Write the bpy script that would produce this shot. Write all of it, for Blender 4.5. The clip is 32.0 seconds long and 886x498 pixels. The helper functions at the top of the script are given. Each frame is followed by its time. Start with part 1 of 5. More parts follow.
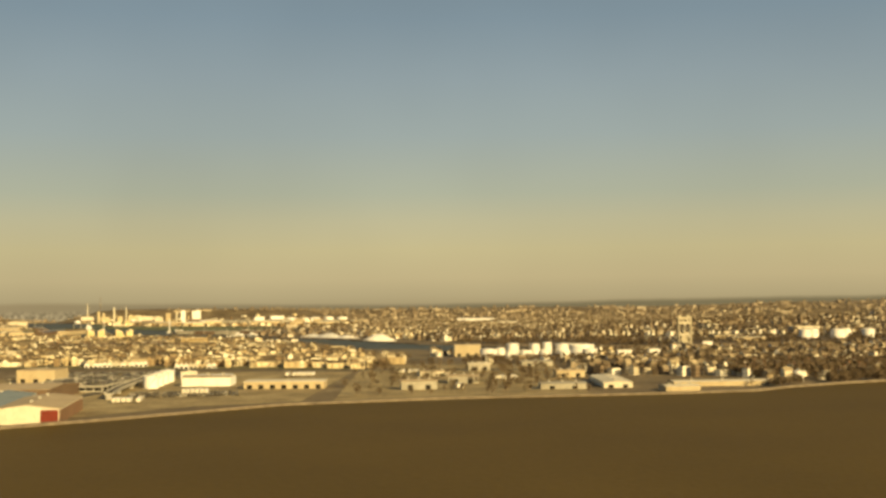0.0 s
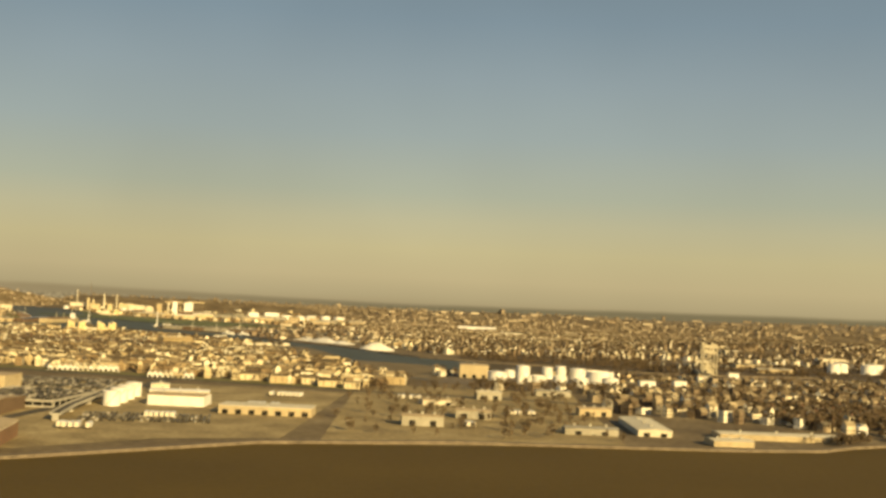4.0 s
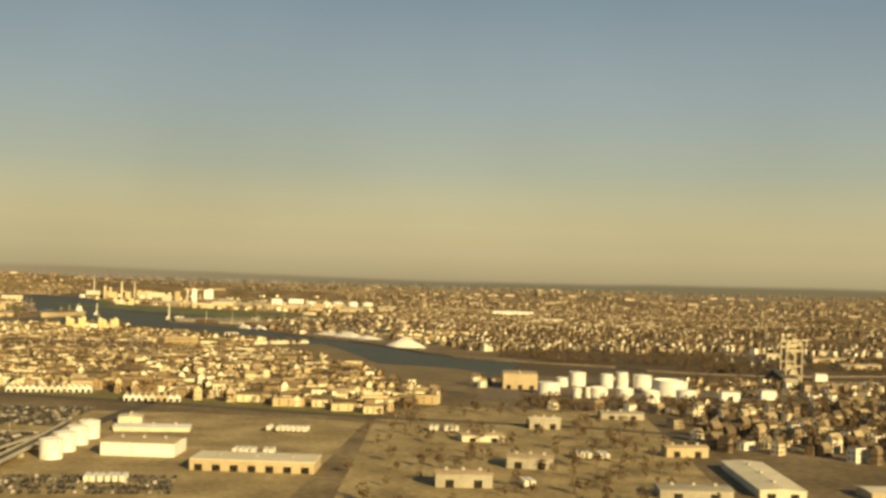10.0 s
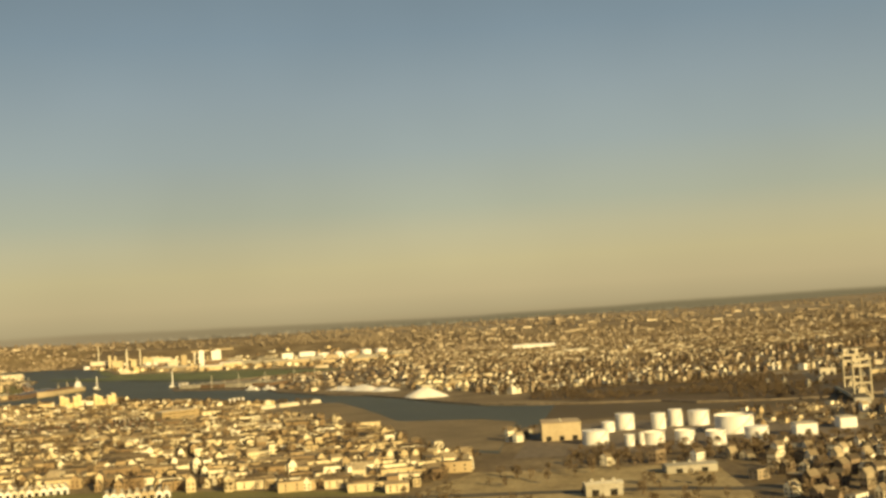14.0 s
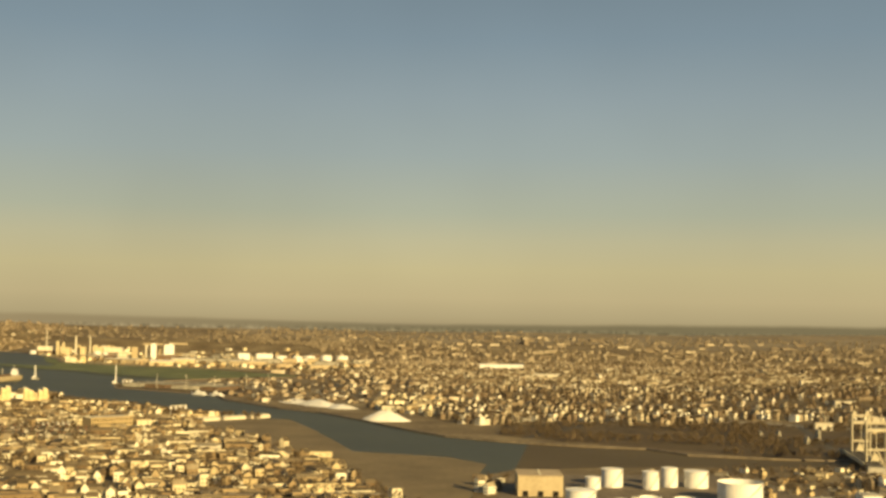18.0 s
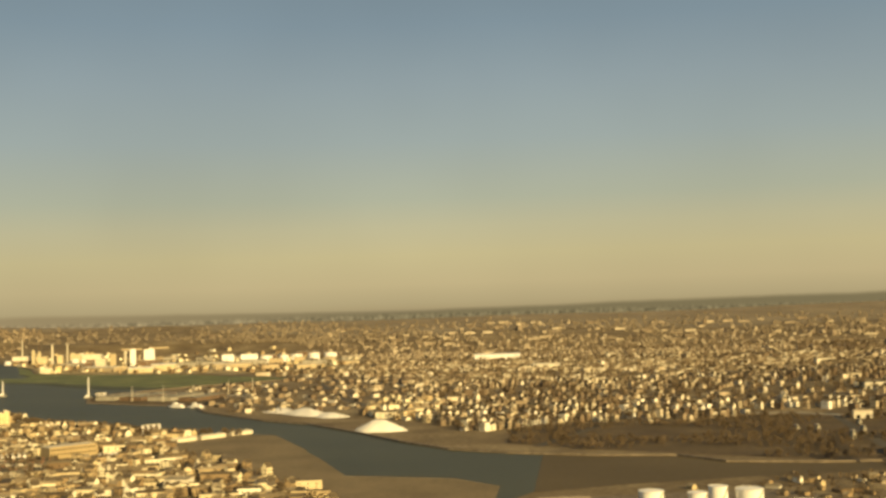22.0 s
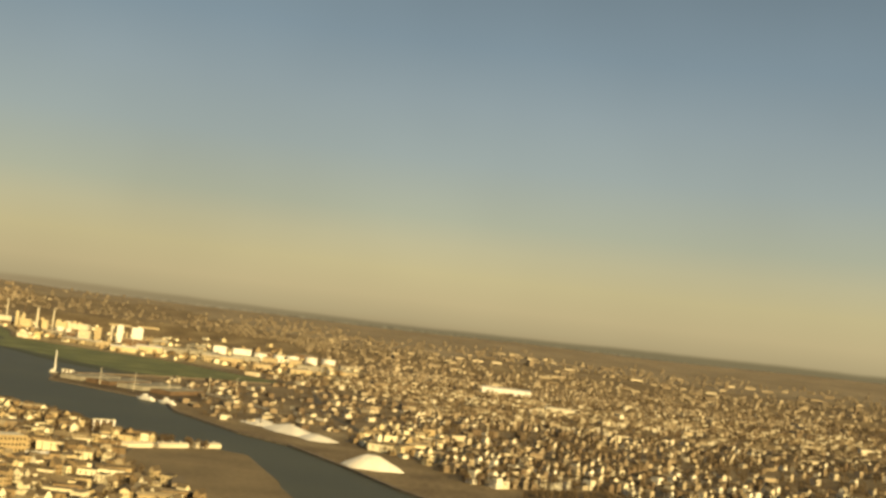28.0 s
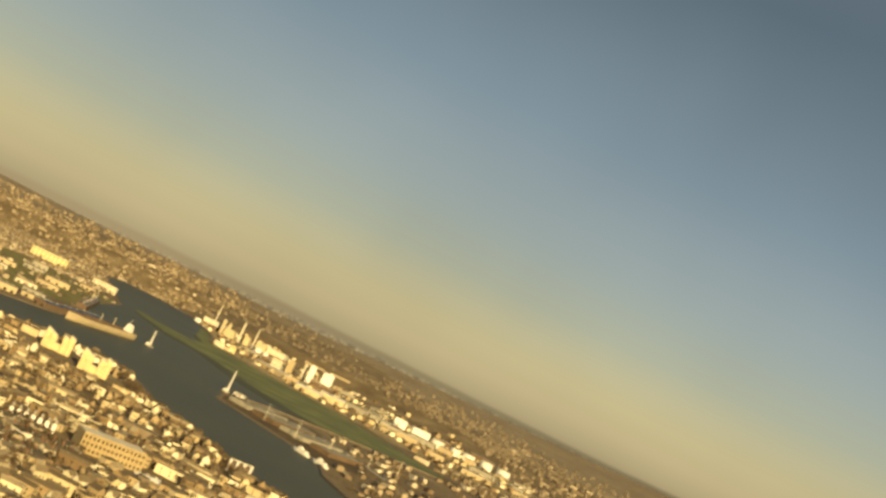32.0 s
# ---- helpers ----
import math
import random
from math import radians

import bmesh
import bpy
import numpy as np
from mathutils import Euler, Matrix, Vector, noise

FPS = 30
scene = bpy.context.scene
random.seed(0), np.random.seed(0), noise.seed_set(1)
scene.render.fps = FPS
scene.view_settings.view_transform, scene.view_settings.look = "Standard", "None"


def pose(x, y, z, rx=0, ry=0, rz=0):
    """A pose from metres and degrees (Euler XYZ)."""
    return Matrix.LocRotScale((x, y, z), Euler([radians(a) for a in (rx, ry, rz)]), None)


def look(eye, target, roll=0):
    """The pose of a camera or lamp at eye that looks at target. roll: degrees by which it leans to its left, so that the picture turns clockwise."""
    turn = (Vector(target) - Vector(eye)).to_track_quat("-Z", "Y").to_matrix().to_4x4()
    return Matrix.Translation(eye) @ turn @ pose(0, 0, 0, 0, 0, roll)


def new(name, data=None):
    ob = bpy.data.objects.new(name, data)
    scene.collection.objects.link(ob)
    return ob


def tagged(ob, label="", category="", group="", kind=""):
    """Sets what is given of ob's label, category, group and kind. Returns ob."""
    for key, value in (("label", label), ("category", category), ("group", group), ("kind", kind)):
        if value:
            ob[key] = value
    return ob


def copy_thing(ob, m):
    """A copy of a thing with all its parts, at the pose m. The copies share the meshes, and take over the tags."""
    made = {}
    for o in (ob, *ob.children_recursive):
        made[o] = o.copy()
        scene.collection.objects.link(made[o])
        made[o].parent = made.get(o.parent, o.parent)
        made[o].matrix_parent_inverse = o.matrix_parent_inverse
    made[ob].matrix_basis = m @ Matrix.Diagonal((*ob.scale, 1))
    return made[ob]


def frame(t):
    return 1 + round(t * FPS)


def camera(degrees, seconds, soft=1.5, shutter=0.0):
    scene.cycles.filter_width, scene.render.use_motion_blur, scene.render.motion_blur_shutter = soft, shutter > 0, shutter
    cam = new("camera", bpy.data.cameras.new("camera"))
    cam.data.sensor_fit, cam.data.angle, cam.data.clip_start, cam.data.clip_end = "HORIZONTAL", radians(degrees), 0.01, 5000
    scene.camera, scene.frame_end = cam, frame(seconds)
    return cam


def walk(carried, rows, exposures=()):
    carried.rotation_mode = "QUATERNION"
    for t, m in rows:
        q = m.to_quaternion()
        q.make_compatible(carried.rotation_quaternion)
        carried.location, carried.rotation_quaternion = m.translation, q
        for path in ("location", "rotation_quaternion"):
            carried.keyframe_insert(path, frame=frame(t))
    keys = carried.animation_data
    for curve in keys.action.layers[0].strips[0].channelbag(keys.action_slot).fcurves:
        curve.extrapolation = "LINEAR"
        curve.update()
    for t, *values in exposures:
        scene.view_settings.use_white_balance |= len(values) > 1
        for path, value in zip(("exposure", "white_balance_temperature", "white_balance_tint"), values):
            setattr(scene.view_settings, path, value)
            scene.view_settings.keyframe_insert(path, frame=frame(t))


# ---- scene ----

def aim(x, y, z, yaw, pitch, roll):
    """The camera's pose from its place, heading to the left, pitch and lean, in degrees."""
    return pose(x, y, z, 90 + pitch, 0, yaw) @ pose(0, 0, 0, 0, 0, roll)


cam = camera(40.0, 32.0, soft=3.1)
FLIGHT = [
    (0, 0.1, 0.0, 73.6, 0.21, 2.42, -0.62),
    (0.5, -1.7, 17.6, 75.2, -0.66, 2.30, -1.46),
    (1, -3.4, 35.5, 76.8, -1.10, 2.67, -2.93),
    (1.5, -5.0, 53.5, 78.6, -0.92, 2.95, -5.25),
    (2, -6.5, 71.7, 80.5, -0.60, 2.68, -2.40),
    (2.5, -7.9, 90.0, 82.5, -0.15, 2.67, 0.17),
    (3, -9.3, 108.5, 84.5, 0.16, 2.85, 2.62),
    (3.5, -10.5, 127.1, 86.5, 0.39, 2.67, 3.01),
    (5.5, -14.5, 203.0, 94.6, -0.37, 2.29, 0.26),
    (6, -15.3, 222.2, 96.5, -0.36, 2.52, 0.47),
    (6.5, -16.0, 241.5, 98.3, 0.23, 2.43, 1.01),
    (7, -16.6, 260.9, 100.0, 0.88, 2.08, 0.90),
    (7.5, -17.2, 280.2, 101.7, 1.61, 1.31, 0.12),
    (8, -17.8, 299.6, 103.3, 1.30, 1.23, 1.76),
    (8.5, -18.4, 318.9, 104.8, 0.76, 1.34, 2.87),
    (9, -19.1, 338.1, 106.2, 0.47, 1.34, 1.72),
    (9.5, -19.8, 357.2, 107.5, 0.99, 1.53, 3.19),
    (10, -20.6, 376.2, 108.8, 1.66, 1.34, 1.73),
    (10.5, -21.5, 395.1, 109.9, 2.16, 1.66, -0.21),
    (11, -22.6, 413.7, 110.9, 2.53, 2.23, -0.95),
    (11.5, -23.8, 432.1, 111.8, 2.25, 2.31, -2.32),
    (12, -25.0, 450.4, 112.7, 1.78, 2.57, -2.32),
    (12.5, -26.4, 468.6, 113.6, 1.50, 2.66, -1.61),
    (13, -27.9, 486.6, 114.5, 1.40, 2.54, -2.59),
    (13.5, -29.4, 504.6, 115.4, 1.98, 2.75, -4.22),
    (14, -30.9, 522.6, 116.4, 2.00, 3.03, -3.54),
    (14.5, -32.4, 540.6, 117.5, 0.90, 3.04, -1.77),
    (16.5, -38.1, 612.9, 123.8, 0.61, 3.45, -1.79),
    (17, -39.4, 631.3, 125.9, 0.80, 3.45, -1.94),
    (17.5, -40.6, 649.7, 128.1, 1.04, 3.32, -0.89),
    (18, -41.8, 668.2, 130.4, 0.58, 3.37, 0.97),
    (18.5, -43.0, 686.7, 132.8, 0.06, 3.39, 0.84),
    (19, -44.2, 705.3, 135.1, 0.88, 3.15, -2.76),
    (19.5, -45.4, 724.0, 137.2, 2.57, 3.10, -2.31),
    (20, -46.6, 742.6, 139.3, 2.63, 2.84, -1.65),
    (20.5, -47.9, 761.3, 141.1, 1.73, 2.80, 0.54),
    (21, -49.2, 779.9, 142.6, 0.78, 2.64, 0.89),
    (21.5, -50.7, 798.5, 143.9, -0.12, 2.59, 0.33),
    (22, -52.2, 817.1, 144.7, -0.15, 2.65, -1.77),
    (22.5, -53.8, 835.6, 145.3, 0.47, 2.70, -2.62),
    (23, -55.4, 854.2, 145.7, 0.74, 2.99, -0.81),
    (23.5, -57.1, 872.8, 145.8, 0.11, 3.11, 0.36),
    (24, -58.8, 891.4, 145.8, -0.54, 3.20, -0.10),
    (24.5, -60.5, 910.1, 145.8, -0.33, 3.26, -3.40),
    (26.5, -66.9, 986.0, 145.8, 0.13, 3.29, 3.21),
    (27, -68.4, 1005.4, 146.1, 0.07, 3.53, 5.58),
    (27.5, -69.7, 1024.9, 146.7, 0.19, 3.60, 6.97),
    (28, -71.0, 1044.5, 147.4, 0.62, 3.58, 6.79),
    (28.5, -72.4, 1064.1, 148.3, 1.03, 3.96, 10.64),
    (29, -73.7, 1083.8, 149.4, 1.49, 4.15, 13.64),
    (29.5, -75.2, 1103.6, 150.7, 2.43, 4.40, 16.25),
    (30, -76.7, 1123.2, 152.1, 4.29, 4.76, 19.41),
    (30.5, -78.4, 1142.9, 153.7, 6.43, 5.21, 21.13),
    (31, -80.3, 1162.4, 155.4, 8.14, 5.41, 22.95),
    (31.5, -82.4, 1181.7, 157.3, 10.05, 5.78, 25.68),
    (32, -84.8, 1200.9, 159.3, 12.37, 5.55, 25.80),
]
walk(cam, [(row[0], aim(*row[1:])) for row in FLIGHT], exposures=[(0.0, 0.7, 7200, 10), (32.0, 0.7, 7200, 10)])

# ---- light ----
SUN_AZ, SUN_EL = 146.0, 20.0      # where the sun stands: degrees clockwise from straight ahead, and above the horizon

world = bpy.data.worlds.new("sky")
scene.world = world
world.use_nodes = True
wn, wl = world.node_tree.nodes, world.node_tree.links
wn.clear()
w_out, w_bg = wn.new("ShaderNodeOutputWorld"), wn.new("ShaderNodeBackground")
w_sky = wn.new("ShaderNodeTexSky")
w_sky.sky_type, w_sky.sun_disc = "NISHITA", False
w_sky.sun_elevation, w_sky.sun_rotation = radians(SUN_EL), radians(SUN_AZ)
w_sky.dust_density, w_sky.air_density = 3.0, 1.0
w_co, w_sep, w_map = wn.new("ShaderNodeTexCoord"), wn.new("ShaderNodeSeparateXYZ"), wn.new("ShaderNodeMapRange")
w_ramp, w_mix = wn.new("ShaderNodeValToRGB"), wn.new("ShaderNodeMix")
w_map.inputs["From Min"].default_value, w_map.inputs["From Max"].default_value = -0.05, 0.45
wl.new(w_co.outputs["Generated"], w_sep.inputs[0])
wl.new(w_sep.outputs["Z"], w_map.inputs["Value"])
wl.new(w_map.outputs["Result"], w_ramp.inputs["Fac"])
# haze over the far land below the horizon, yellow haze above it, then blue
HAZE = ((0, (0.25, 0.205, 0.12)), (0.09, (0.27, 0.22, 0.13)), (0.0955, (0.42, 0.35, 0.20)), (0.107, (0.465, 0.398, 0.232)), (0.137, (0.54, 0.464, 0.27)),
        (0.184, (0.55, 0.496, 0.288)), (0.23, (0.495, 0.482, 0.322)), (0.276, (0.405, 0.445, 0.355)), (0.37, (0.318, 0.392, 0.402)), (0.46, (0.264, 0.344, 0.392)),
        (0.555, (0.2, 0.285, 0.355)), (0.84, (0.098, 0.147, 0.196)), (1, (0.105, 0.145, 0.18)))
while len(w_ramp.color_ramp.elements) < len(HAZE):
    w_ramp.color_ramp.elements.new(0.5)
for e, (at, c) in zip(w_ramp.color_ramp.elements, HAZE):
    e.position, e.color = at, (*c, 1)
w_mix.data_type, w_mix.blend_type = "RGBA", "MIX"
w_mix.inputs["Factor"].default_value = 0.92
w_dim = wn.new("ShaderNodeVectorMath")
w_dim.operation = "SCALE"
w_dim.inputs["Scale"].default_value = 0.08
wl.new(w_sky.outputs["Color"], w_dim.inputs[0])
wl.new(w_dim.outputs["Vector"], w_mix.inputs["A"])


def w_math(kind, a, b=0.0):
    """One sum of the sky's nodes; a and b are sockets or numbers."""
    node = wn.new("ShaderNodeMath")
    node.operation = kind
    for k, v in enumerate((a, b)):
        if isinstance(v, (int, float)):
            node.inputs[k].default_value = v
        else:
            wl.new(v, node.inputs[k])
    return node.outputs[0]


# the last wooded ridge before the sky, a long way off, painted into the background: its skyline dips in the middle, is
# slightly uneven, and its colour is paled westward to imitate thicker haze
w_az = w_math("ARCTAN2", w_sep.outputs["X"], w_sep.outputs["Y"])
w_dip = w_math("EXPONENT", w_math("MULTIPLY", w_math("POWER", w_math("ABSOLUTE", w_math("MULTIPLY", w_math("ADD", w_az, 0.02), 5.0)), 2.0), -1.0))
w_line = wn.new("ShaderNodeTexNoise")
w_line.noise_dimensions = "1D"
w_line.inputs["Scale"].default_value, w_line.inputs["Detail"].default_value = 11.0, 4.0
wl.new(w_az, w_line.inputs["W"])
w_crest = w_math("ADD", w_math("MULTIPLY", w_dip, -0.0042), w_math("MULTIPLY", w_math("SUBTRACT", w_line.outputs["Fac"], 0.45), 0.0032))
w_edge, w_ridge = wn.new("ShaderNodeMapRange"), wn.new("ShaderNodeMix")
w_edge.inputs["From Min"].default_value, w_edge.inputs["From Max"].default_value = -0.0018, 0.0014
wl.new(w_math("SUBTRACT", w_crest, w_sep.outputs["Z"]), w_edge.inputs["Value"])
w_ridge.data_type = "RGBA"
wl.new(w_edge.outputs["Result"], w_ridge.inputs["Factor"])
wl.new(w_ramp.outputs["Color"], w_ridge.inputs["A"])
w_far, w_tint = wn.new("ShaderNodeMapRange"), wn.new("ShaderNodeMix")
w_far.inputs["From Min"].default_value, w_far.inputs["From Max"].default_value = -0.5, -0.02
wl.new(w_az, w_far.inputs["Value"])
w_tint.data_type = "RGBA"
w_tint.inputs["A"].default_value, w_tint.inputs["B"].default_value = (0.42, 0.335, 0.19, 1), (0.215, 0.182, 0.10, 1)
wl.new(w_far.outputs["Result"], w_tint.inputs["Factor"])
# below the ridge, past the last streets, the land goes on as a fine grain of roofs and woods
w_grain, w_lift, w_land = wn.new("ShaderNodeTexNoise"), wn.new("ShaderNodeMapRange"), wn.new("ShaderNodeVectorMath")
w_grain.inputs["Scale"].default_value, w_grain.inputs["Detail"].default_value = 330.0, 2.0
wl.new(w_co.outputs["Generated"], w_grain.inputs["Vector"])
w_lift.inputs["From Min"].default_value, w_lift.inputs["From Max"].default_value = 0.35, 0.72
w_lift.inputs["To Min"].default_value, w_lift.inputs["To Max"].default_value = -0.4, 0.75
wl.new(w_grain.outputs["Fac"], w_lift.inputs["Value"])
w_below = wn.new("ShaderNodeMapRange")
w_below.inputs["From Min"].default_value, w_below.inputs["From Max"].default_value = -0.005, -0.0085
wl.new(w_sep.outputs["Z"], w_below.inputs["Value"])
w_land.operation = "SCALE"
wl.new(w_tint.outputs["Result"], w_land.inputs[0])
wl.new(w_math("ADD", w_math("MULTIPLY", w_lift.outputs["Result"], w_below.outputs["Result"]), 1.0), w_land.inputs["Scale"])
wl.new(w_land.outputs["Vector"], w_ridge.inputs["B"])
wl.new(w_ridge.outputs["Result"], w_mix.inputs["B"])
w_cloud, w_amt, w_uneven = wn.new("ShaderNodeTexNoise"), wn.new("ShaderNodeMapRange"), wn.new("ShaderNodeVectorMath")
w_cloud.inputs["Scale"].default_value, w_cloud.inputs["Detail"].default_value = 5.0, 2.0
w_amt.inputs["From Min"].default_value, w_amt.inputs["From Max"].default_value = 0.3, 0.7
w_amt.inputs["To Min"].default_value, w_amt.inputs["To Max"].default_value = 0.955, 1.045
w_uneven.operation = "SCALE"
wl.new(w_co.outputs["Generated"], w_cloud.inputs["Vector"])
wl.new(w_cloud.outputs["Fac"], w_amt.inputs["Value"])
wl.new(w_mix.outputs["Result"], w_uneven.inputs[0])
wl.new(w_amt.outputs["Result"], w_uneven.inputs["Scale"])
wl.new(w_uneven.outputs["Vector"], w_bg.inputs["Color"])
w_bg.inputs["Strength"].default_value = 0.63
wl.new(w_bg.outputs["Background"], w_out.inputs["Surface"])

sun = new("sun", bpy.data.lights.new("sun", "SUN"))
sun.data.energy, sun.data.angle, sun.data.color = 4.6, radians(0.6), (1.0, 0.77, 0.37)
_s = Vector((math.sin(radians(SUN_AZ)) * math.cos(radians(SUN_EL)), math.cos(radians(SUN_AZ)) * math.cos(radians(SUN_EL)), math.sin(radians(SUN_EL))))
sun.matrix_world = look(_s * 500 + Vector((0, 0, 900)), (0, 0, 900))


# ---- materials ----
def surface(name, stops, scale=0.2, rough=0.85, metal=0.0, random=0.0, island=0.0, bump=0.3, fine=6.0, spec=0.3, quarter=0.0):
    """A node material: a ramp of colours driven by noise at two scales and, where asked, by a random value per object or per island; quarter makes whole quarters of the town paler or browner."""
    m = bpy.data.materials.new(name)
    m.use_nodes = True
    n, l = m.node_tree.nodes, m.node_tree.links
    b = n["Principled BSDF"]
    co = n.new("ShaderNodeTexCoord")
    big, small, mix, ramp = n.new("ShaderNodeTexNoise"), n.new("ShaderNodeTexNoise"), n.new("ShaderNodeMath"), n.new("ShaderNodeValToRGB")
    big.inputs["Scale"].default_value, small.inputs["Scale"].default_value = scale, scale * fine
    big.inputs["Detail"].default_value = small.inputs["Detail"].default_value = 4
    l.new(co.outputs["Object"], big.inputs["Vector"])
    l.new(co.outputs["Object"], small.inputs["Vector"])
    mix.operation = "MULTIPLY_ADD"
    mix.inputs[1].default_value = 0.45
    l.new(small.outputs["Fac"], mix.inputs[0])
    half = n.new("ShaderNodeMath")
    half.operation = "MULTIPLY"
    half.inputs[1].default_value = 0.55
    l.new(big.outputs["Fac"], half.inputs[0])
    l.new(half.outputs[0], mix.inputs[2])
    value = mix.outputs[0]
    stretch = n.new("ShaderNodeMapRange")
    stretch.inputs["From Min"].default_value, stretch.inputs["From Max"].default_value = 0.3, 0.7
    l.new(value, stretch.inputs["Value"])
    value = stretch.outputs["Result"]
    share = random or island
    if share:
        source = n.new("ShaderNodeObjectInfo").outputs["Random"] if random else n.new("ShaderNodeNewGeometry").outputs["Random Per Island"]
        blend = n.new("ShaderNodeMix")
        blend.inputs["Factor"].default_value = share
        l.new(value, blend.inputs["A"])
        l.new(source, blend.inputs["B"])
        value = blend.outputs["Result"]
    if quarter:
        area, drift = n.new("ShaderNodeTexNoise"), n.new("ShaderNodeMath")
        area.inputs["Scale"].default_value, area.inputs["Detail"].default_value = 0.011, 3
        drift.operation = "MULTIPLY_ADD"
        drift.inputs[1].default_value = quarter
        l.new(co.outputs["Object"], area.inputs["Vector"])
        l.new(area.outputs["Fac"], drift.inputs[0])
        shift = n.new("ShaderNodeMath")
        shift.operation = "SUBTRACT"
        shift.inputs[1].default_value = quarter * 0.5
        l.new(value, shift.inputs[0])
        l.new(shift.outputs[0], drift.inputs[2])
        value = drift.outputs[0]
    for _ in range(len(stops) - 2):
        ramp.color_ramp.elements.new(0.5)
    for e, (at, c) in zip(ramp.color_ramp.elements, stops):
        e.position, e.color = at, (*c, 1)
    l.new(value, ramp.inputs["Fac"])
    l.new(ramp.outputs["Color"], b.inputs["Base Color"])
    b.inputs["Roughness"].default_value, b.inputs["Metallic"].default_value = rough, metal
    b.inputs["Specular IOR Level"].default_value = spec
    if bump:
        bm_ = n.new("ShaderNodeBump")
        bm_.inputs["Strength"].default_value, bm_.inputs["Distance"].default_value = bump, 0.3
        l.new(small.outputs["Fac"], bm_.inputs["Height"])
        l.new(bm_.outputs["Normal"], b.inputs["Normal"])
    return m


M_GROUND = surface("winter_ground", ((0.0, (0.074, 0.054, 0.029)), (0.4, (0.142, 0.104, 0.056)), (0.7, (0.216, 0.165, 0.093)), (1.0, (0.32, 0.26, 0.155))), 0.012, fine=14)
M_WATER = surface("river_water", ((0.0, (0.052, 0.053, 0.03)), (1.0, (0.08, 0.08, 0.045))), 0.006, rough=0.45, bump=0.8, fine=40, spec=0.10)
M_SEA = surface("muddy_water", ((0.0, (0.085, 0.056, 0.012)), (1.0, (0.125, 0.083, 0.018))), 0.006, rough=0.6, bump=1.0, fine=40, spec=0.05)
# side creek: the olive-brown it reflects is mixed into the base colour
M_CREEKTONE = surface("creek_reflection_tone", ((0.0, (0.085, 0.066, 0.038)), (1.0, (0.13, 0.10, 0.057))), 0.006, rough=0.6, bump=1.0, fine=40, spec=0.05)
# ground of the far slope, lightened to carry the distance haze in its colour
M_WOODFLOOR = surface("hazed_wooded_slope", ((0.0, (0.15, 0.12, 0.078)), (0.5, (0.205, 0.165, 0.108)), (1.0, (0.29, 0.235, 0.155))), 0.006, fine=12)
M_SHALLOW = surface("green_shallows", ((0.0, (0.075, 0.084, 0.037)), (0.45, (0.125, 0.136, 0.052)), (0.75, (0.19, 0.193, 0.076)), (1.0, (0.28, 0.265, 0.12))), 0.014, rough=0.6, bump=0.8, fine=30, spec=0.1)
M_MURKY = surface("shelving_water", ((0.0, (0.055, 0.058, 0.035)), (1.0, (0.092, 0.094, 0.05))), 0.012, rough=0.55, bump=1.0, fine=30, spec=0.05)
M_GRASS = surface("dull_grass", ((0.0, (0.10, 0.095, 0.03)), (1.0, (0.24, 0.21, 0.075))), 0.02, fine=12)
M_YARD = surface("worn_yard", ((0.0, (0.14, 0.10, 0.05)), (0.5, (0.30, 0.23, 0.115)), (1.0, (0.5, 0.4, 0.22))), 0.03, fine=9)
M_ASPHALT = surface("asphalt", ((0.0, (0.055, 0.048, 0.038)), (1.0, (0.11, 0.095, 0.073))), 0.05, fine=10)
M_MARSH = surface("brown_flats", ((0.0, (0.05, 0.034, 0.018)), (0.6, (0.10, 0.07, 0.035)), (1.0, (0.17, 0.125, 0.065))), 0.02, fine=10)
M_MUD = surface("mud_flats", ((0.0, (0.12, 0.09, 0.05)), (1.0, (0.24, 0.185, 0.105))), 0.02, fine=10)
M_BANK = surface("rubble_bank", ((0.0, (0.07, 0.055, 0.04)), (1.0, (0.25, 0.2, 0.14))), 0.15, fine=8)
M_CONCRETE = surface("concrete", ((0.0, (0.28, 0.26, 0.22)), (1.0, (0.48, 0.45, 0.38))), 0.06)
M_SALT = surface("salt_heap", ((0.0, (0.62, 0.58, 0.5)), (1.0, (0.85, 0.82, 0.75))), 0.04, bump=0.8)
M_GREY = surface("grey_paint", ((0.0, (0.24, 0.22, 0.17)), (1.0, (0.42, 0.39, 0.32))), 0.08, rough=0.6)
M_WOODS = surface("bare_woods", ((0.0, (0.066, 0.047, 0.028)), (1.0, (0.165, 0.118, 0.069))), 0.03, island=0.5)
# far trees: woods colour raised and flattened, standing in for haze
M_FARWOODS = surface("hazed_woods", ((0.0, (0.155, 0.122, 0.08)), (1.0, (0.26, 0.207, 0.136))), 0.03, island=0.3)
M_WALL = surface("house_wall", ((0.0, (0.17, 0.115, 0.065)), (0.25, (0.31, 0.225, 0.125)), (0.48, (0.52, 0.42, 0.25)), (0.68, (0.74, 0.655, 0.45)), (1.0, (0.87, 0.83, 0.68))), 0.08, island=0.85, quarter=0.8)
M_ROOF = surface("house_roof", ((0.0, (0.055, 0.042, 0.028)), (0.45, (0.115, 0.088, 0.056)), (0.75, (0.2, 0.158, 0.1)), (1.0, (0.46, 0.385, 0.255))), 0.08, island=0.8)
# wall colours for the far tiers: contrast cut with distance to imitate haze
M_WALLFAR = surface("hazed_far_wall", ((0.0, (0.15, 0.115, 0.08)), (0.35, (0.25, 0.20, 0.14)), (0.7, (0.40, 0.335, 0.24)), (1.0, (0.56, 0.49, 0.37))), 0.08, island=0.85, quarter=1.2)
